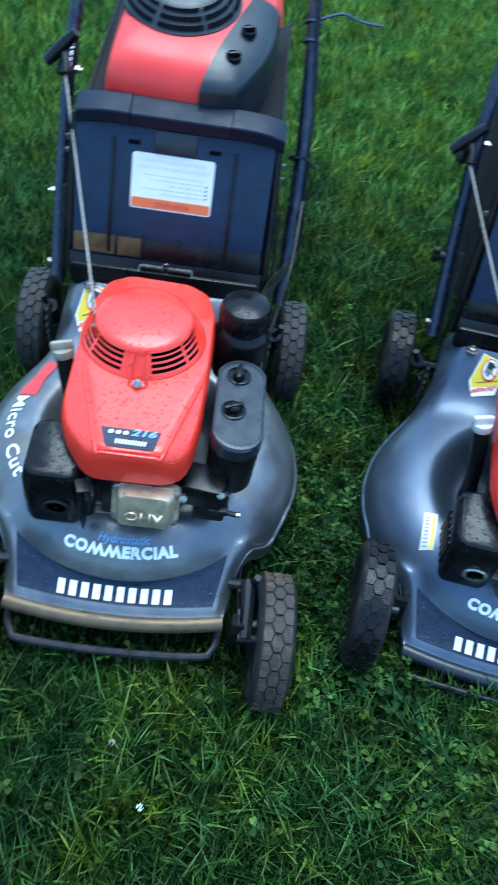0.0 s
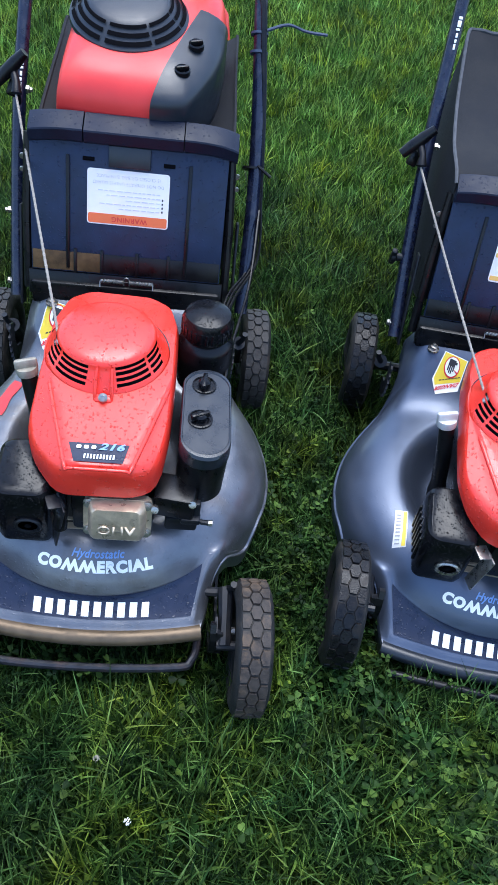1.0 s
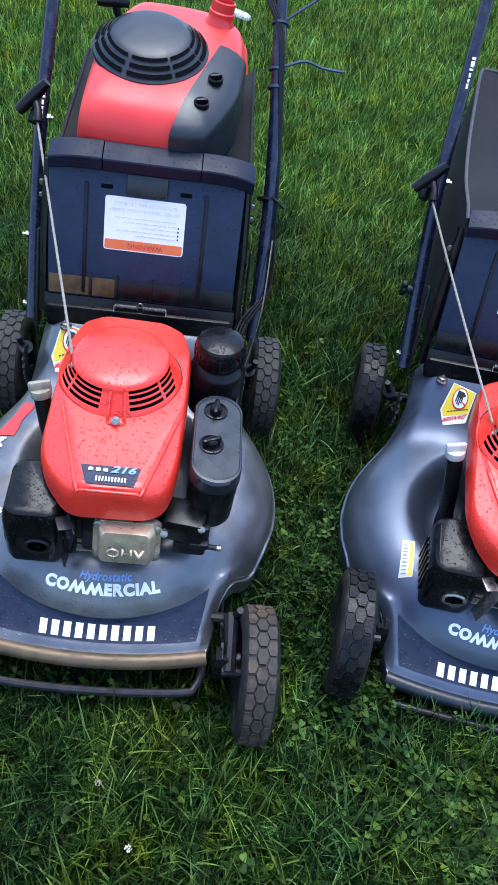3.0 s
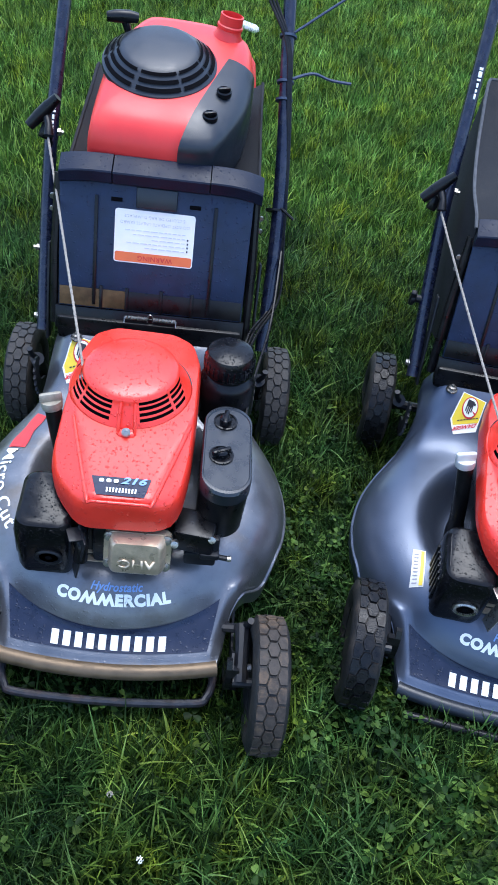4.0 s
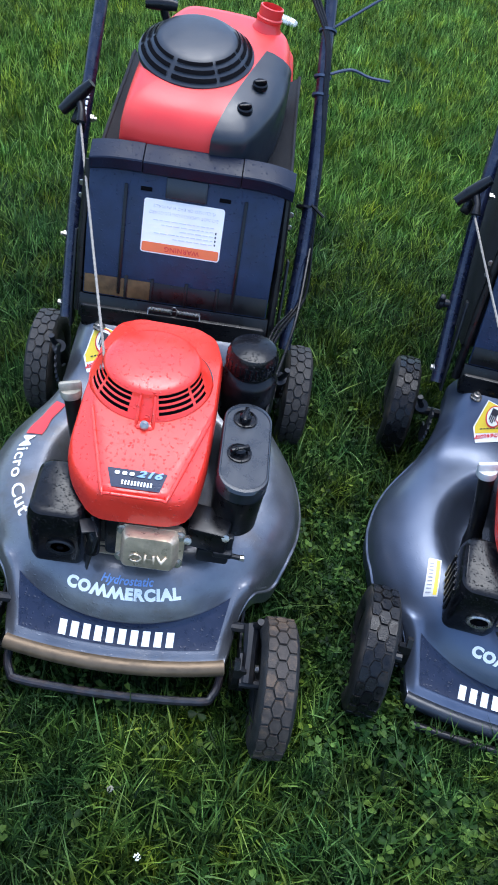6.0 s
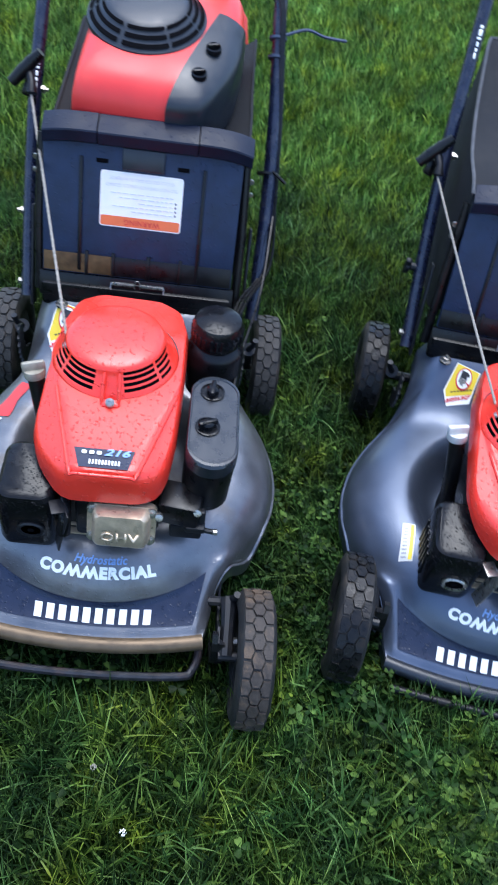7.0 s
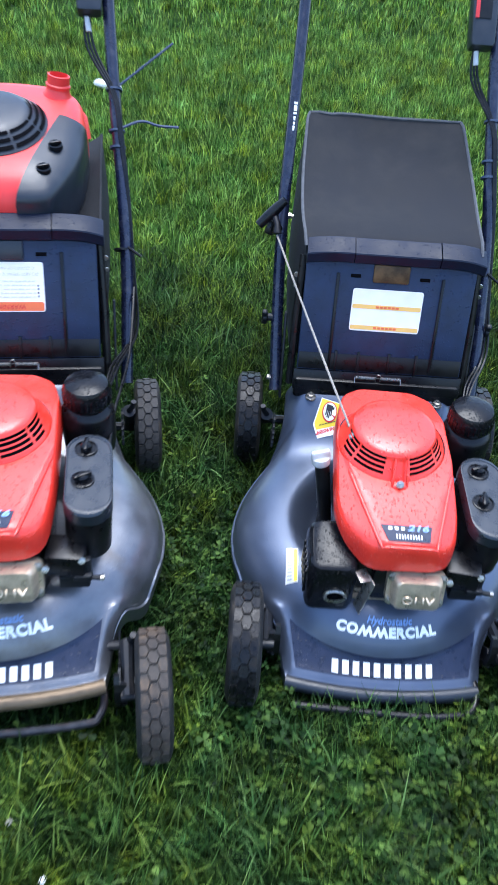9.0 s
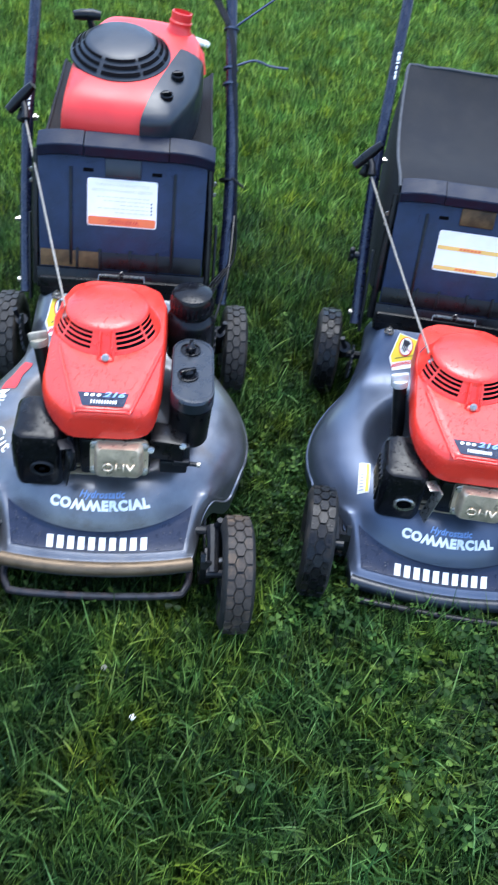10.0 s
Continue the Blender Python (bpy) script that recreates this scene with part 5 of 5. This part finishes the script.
def clover(count, spots, seed):
    """Three-leaved clover in patches: spots of (x, y, spread in x, spread in y, share)."""
    rs = np.random.RandomState(seed)
    share = np.array([s[4] for s in spots])
    pick = rs.choice(len(spots), count, p=share / share.sum())
    cx = np.array([s[0] for s in spots])[pick] + rs.normal(0, 1, count) * np.array([s[2] for s in spots])[pick]
    cy = np.array([s[1] for s in spots])[pick] + rs.normal(0, 1, count) * np.array([s[3] for s in spots])[pick]
    cz = rs.uniform(0.018, 0.052, count)
    size = rs.uniform(0.0042, 0.0086, count) * np.where(cy < -0.02, 1.3, 1.0)
    spin = rs.uniform(0, 2 * math.pi, count)
    tx, ty = rs.normal(0, 0.35, count), rs.normal(-0.15, 0.35, count)
    outline = [(0.0, 0.0), (0.5, 0.42), (1.05, 0.62), (1.45, 0.42), (1.38, 0.0), (1.45, -0.42), (1.05, -0.62), (0.5, -0.42)]
    vs, fs = [], []
    for leaf in range(3):
        a = spin + leaf * 2.0944 + rs.normal(0, 0.12, count)
        dip = rs.normal(0.0, 0.2, count)
        for u, w in outline:
            r, s = u * size, w * size
            lx, ly = np.cos(a) * r - np.sin(a) * s, np.sin(a) * r + np.cos(a) * s
            lz = dip * r + np.abs(s) * 0.35
            vs.append(np.stack([cx + lx, cy + ly, cz + lz + lx * tx + ly * ty], 1))
    v = np.stack(vs, 1)
    per = v.shape[1]
    tri = []
    for leaf in range(3):
        o = leaf * 8
        tri += [(o, o + 1, o + 4), (o + 1, o + 2, o + 3), (o + 1, o + 3, o + 4), (o, o + 4, o + 7), (o + 7, o + 4, o + 5), (o + 7, o + 5, o + 6)]
    faces = (np.arange(count)[:, None, None] * per + np.array(tri)[None]).reshape(-1, 3)
    return sheet("clover_patch", v.reshape(-1, 3), faces, M_CLOVER, "low clover leaves growing among the grass")


ground()
mower("a", pose(0, 0, 0), (0.249, 0.0, 0.106), (0.262, 0.676, 0.106), "dark grey push mower with red engine cover and muddy front wheels")
mower("b", pose(0.6507, -0.0019, -0.0577, 2.476, -1.089, -9.199), (0.249, 0.060, 0.160), (0.262, 0.680, 0.133), "cleaner dark grey push mower with red engine cover and black bag")


# ---- the spare engine shroud lying on one bag ----
def shroud():
    root = tagged(new("engine_shroud"), "spare red and black engine shroud lying on the grass bag", "engine part")
    # body: rounded block; the side cover is a slice of the same form, a little proud
    # plan of the moulding: straight flank, one front corner cut away, narrow back
    plan = [(-0.128, -0.150), (-0.118, -0.176), (0.020, -0.180), (0.082, -0.176), (0.104, -0.160), (0.136, -0.085), (0.150, -0.020), (0.152, 0.110), (0.140, 0.150), (0.090, 0.185), (-0.050, 0.190), (-0.076, 0.176), (-0.098, 0.130), (-0.126, 0.060)]
    for _ in range(3):
        plan = [(p[0] + (q[0] - p[0]) * k, p[1] + (q[1] - p[1]) * k) for p, q in zip(plan, plan[1:] + plan[:1]) for k in (0.25, 0.75)]

    def block(grow, crisp=False):
        bm = bmesh.new()
        rings = []
        form = ((-0.02, 0.98, 0), (0.0, 1.0, 0), (0.070, 0.997, 0.001), (0.080, 0.990, 0.003), (0.086, 0.972, 0.005), (0.0915, 0.94, 0.009), (0.100, 0.86, 0.014), (0.1065, 0.75, 0.016), (0.111, 0.55, 0.016)) if crisp else ((-0.02, 0.98, 0), (0.0, 1.0, 0), (0.040, 1.0, 0.001), (0.062, 0.985, 0.004), (0.080, 0.955, 0.008), (0.093, 0.91, 0.012), (0.102, 0.84, 0.015), (0.107, 0.74, 0.016), (0.109, 0.55, 0.016))
        for z, s, dy in form:
            rings.append([(x * s * grow, y * s * grow + dy, z * grow) for x, y in plan])
        loft(bm, rings)
        return bm
    body = part("shroud_body", block(1.0), M_RED_DULL, root, "faded red moulded shroud", True, 50)
    bm = bmesh.new()
    cm = pose(-0.020, 0.016, 0.104) @ Matrix.Diagonal((1.0, 1.03, 1.1, 1))
    lathe(bm, [(0.104, 0), (0.103, 0.006), (0.097, 0.010), (0.086, 0.018), (0.075, 0.026), (0.068, 0.030), (0.060, 0.0325), (0.03, 0.0345), (0.0, 0.035)], cm, 64)
    dome = part("fan_guard", bm, M_GREY, body, "dark grey stepped fan guard")
    # black strips laid on the guard, painted as the shade in its slots
    for r0, z0, r1, z1 in ((0.0985, 0.0098, 0.0925, 0.0140), (0.0875, 0.0176, 0.0820, 0.0216), (0.0765, 0.0256, 0.0720, 0.0290)):
        for a0, a1 in ((150, 188), (192, 246), (252, 300), (304, 340), (344, 395)):
            bm = bmesh.new()
            n = 12
            rows = [[bm.verts.new(cm @ Vector(((r + 0.0003) * math.cos(radians(a0 + (a1 - a0) * k / n)), (r + 0.0008) * math.sin(radians(a0 + (a1 - a0) * k / n)), z + 0.0014))) for k in range(n + 1)] for r, z in ((r0, z0), (r1, z1))]
            for k in range(n):
                bm.faces.new((rows[0][k], rows[0][k + 1], rows[1][k + 1], rows[1][k]))
            part("guard_slot", bm, M_HOLE_SHADE, dome, "", False)
    bm = block(1.014, True)
    cut = Vector((0.058, 0.21, 0)).normalized()
    for co, no in (((0.036, -0.18, 0), (-cut.y, cut.x, 0)), ((0, 0.066, 0), (0.1, 1, 0))):
        geom = bmesh.ops.bisect_plane(bm, geom=bm.verts[:] + bm.edges[:] + bm.faces[:], plane_co=co, plane_no=no, clear_outer=True)
        bmesh.ops.contextual_create(bm, geom=[e for e in geom["geom_cut"] if isinstance(e, bmesh.types.BMEdge)])
    side = part("side_cover", bm, M_GREY, body, "dark grey side cover", True, 40)
    for x, y in ((0.102, -0.051), (0.084, -0.114)):
        bm = bmesh.new()
        z = 0.111 if y > -0.08 else 0.104
        lathe(bm, [(0.0135, -0.004), (0.0135, 0.004), (0.0115, 0.006), (0.009, 0.002), (0.0, 0.002)], pose(x, y, z), 18)
        box(bm, (x, y, z + 0.006), (0.022, 0.006, 0.009), 0.002, pose(0, 0, 0, 0, 0, 20))
        part("turn_knob", bm, M_BLACK, side, "black turn knob")
    # filler neck
    bm = bmesh.new()
    nm = pose(0.092, 0.135, 0.098, -14, 8)
    lathe(bm, [(0.030, -0.01), (0.028, 0.006), (0.024, 0.012), (0.023, 0.020), (0.0245, 0.022), (0.0245, 0.026), (0.022, 0.028), (0.022, 0.044), (0.019, 0.045), (0.0185, 0.012), (0.0, 0.012)], nm, 28)
    part("filler_neck", bm, M_RED_DULL, body, "open red filler neck")
    bm = bmesh.new()
    sweep(bm, [(0.112, 0.135, 0.082), (0.128, 0.115, 0.062), (0.134, 0.095, 0.03)], [0.018, 0.024, 0.024], 14)
    part("tank_shoulder", bm, M_RED_DULL, body, "")
    # pull handle
    bm = bmesh.new()
    sweep(bm, [(-0.126, 0.088, 0.138), (-0.108, 0.090, 0.140), (-0.086, 0.094, 0.140), (-0.070, 0.096, 0.138)], [0.0085, 0.011, 0.011, 0.0085], 18)
    sweep(bm, [(-0.096, 0.092, 0.138), (-0.088, 0.088, 0.115), (-0.082, 0.086, 0.096)], [0.008, 0.007, 0.011], 10)
    part("pull_handle", bm, M_BLACK, body, "black pull handle")
    root.matrix_world = pose(0.0, 0.888, 0.588, 12, 0, -2)
    return root


shroud()


# a pale scrap lying on the lawn behind
bm = bmesh.new()
loft(bm, [[(x, y, z) for x, y in rounded(0.13 * s, 0.06 * s, 0.02 * s, 3)] for z, s in ((0, 0.9), (0.006, 1.0), (0.014, 0.95), (0.020, 0.8))])
scrap = tagged(part("plastic_scrap", bm, M_PALE, None), "pale plastic scrap lying in the grass", "litter")
scrap.matrix_world = pose(0.162, 3.197, 0.03, 0, 8, -14)

# ---- grass, nearest to farthest ----
blades("lawn_grass", M_GRASS, "thick green lawn grass, unevenly mown", 190000, (-0.85, 1.85), (-0.85, 1.45), (0.036, 0.086), (0.0028, 0.0060), 11, 0.8, soft=0.09)
blades("lawn_grass", M_GRASS_LONG, "short fine blades among the lawn", 70000, (-0.7, 1.7), (-0.6, 1.2), (0.028, 0.056), (0.0020, 0.0036), 17, 0.6, 2, 0.8, soft=0.08)
blades("long_grass", M_GRASS_LONG, "longer pale blades standing above the lawn", 11000, (-0.85, 1.85), (-0.85, 1.45), (0.06, 0.125), (0.0030, 0.0056), 12, 1.0, 5, soft=0.1)
# farther blades take the lightened copy, their brighter look painted in
blades("lawn_grass", M_GRASS_FAR_LIT, "mown lawn grass behind the mowers, brightness painted into its colour", 170000, (-2.2, 3.6), (1.15, 4.2), (0.03, 0.075), (0.0028, 0.0052), 13, 0.7, soft=0.14)
blades("lawn_grass", M_GRASS_FAR_LIT, "far lawn grass", 140000, (-5, 7), (3.9, 9.5), (0.04, 0.08), (0.006, 0.012), 14, 0.7, 2, soft=0.2)
for side, xr, yr in (("one", (-5, -0.75), (-4, 1.3)), ("other", (1.75, 7), (-4, 1.3)), ("near", (-0.9, 1.9), (-4, -0.75)), ("back", (-5, -2.1), (1.2, 4.0)), ("end", (3.5, 7), (1.2, 4.0))):
    blades("lawn_grass", M_GRASS_FAR_LIT if yr[0] > 1 else M_GRASS, "lawn grass spreading round the mowers", round(3200 * (xr[1] - xr[0]) * (yr[1] - yr[0])), xr, yr, (0.04, 0.085), (0.006, 0.012), 20 + len(side), 0.75, 2, soft=0.12)
blades("dry_grass", M_STRAW, "a few dry straw-coloured blades", 350, (-0.75, 1.75), (-0.75, 1.35), (0.03, 0.08), (0.0012, 0.002), 15, 1.1)
clover(3000, [(0.36, 0.22, 0.05, 0.15, 1.0), (0.42, 0.02, 0.05, 0.08, 0.35), (0.66, -0.20, 0.09, 0.07, 2.0), (0.95, -0.12, 0.17, 0.09, 2.2), (0.0, 0.0, 0.12, 0.02, 0.16), (0.1, -0.3, 0.35, 0.12, 0.2), (0.36, 0.55, 0.08, 0.22, 0.8), (0.5, 0.6, 0.5, 0.4, 0.35), (0.62, -0.36, 0.10, 0.05, 0.6)], 16)
# two small flower heads
for fx, fy, fz, s in ((0.081, -0.243, 0.036, 0.75), (0.028, -0.160, 0.046, 0.7)):
    bm = bmesh.new()
    rng = random.Random(round(fx * 1000))
    for k in range(26):
        d = Vector((rng.gauss(0, 1), rng.gauss(0, 1), rng.gauss(0.4, 0.8))).normalized() * 0.006 * s
        bmesh.ops.create_icosphere(bm, subdivisions=1, radius=0.0018 * s, matrix=Matrix.Translation(d))
    head = part("flower_head", bm, M_WHITE if s > 0.72 else M_TAN, None)
    tagged(head, "tiny white clover flower in the grass" if s > 0.72 else "small pale seed head in the grass", "flower")
    head.location = (fx, fy, fz)
    bm = bmesh.new()
    sweep(bm, [(0, 0, -0.003), (0.003, 0.004, -fz)], 0.0007, 5)
    part("stem", bm, M_CLOVER, head)
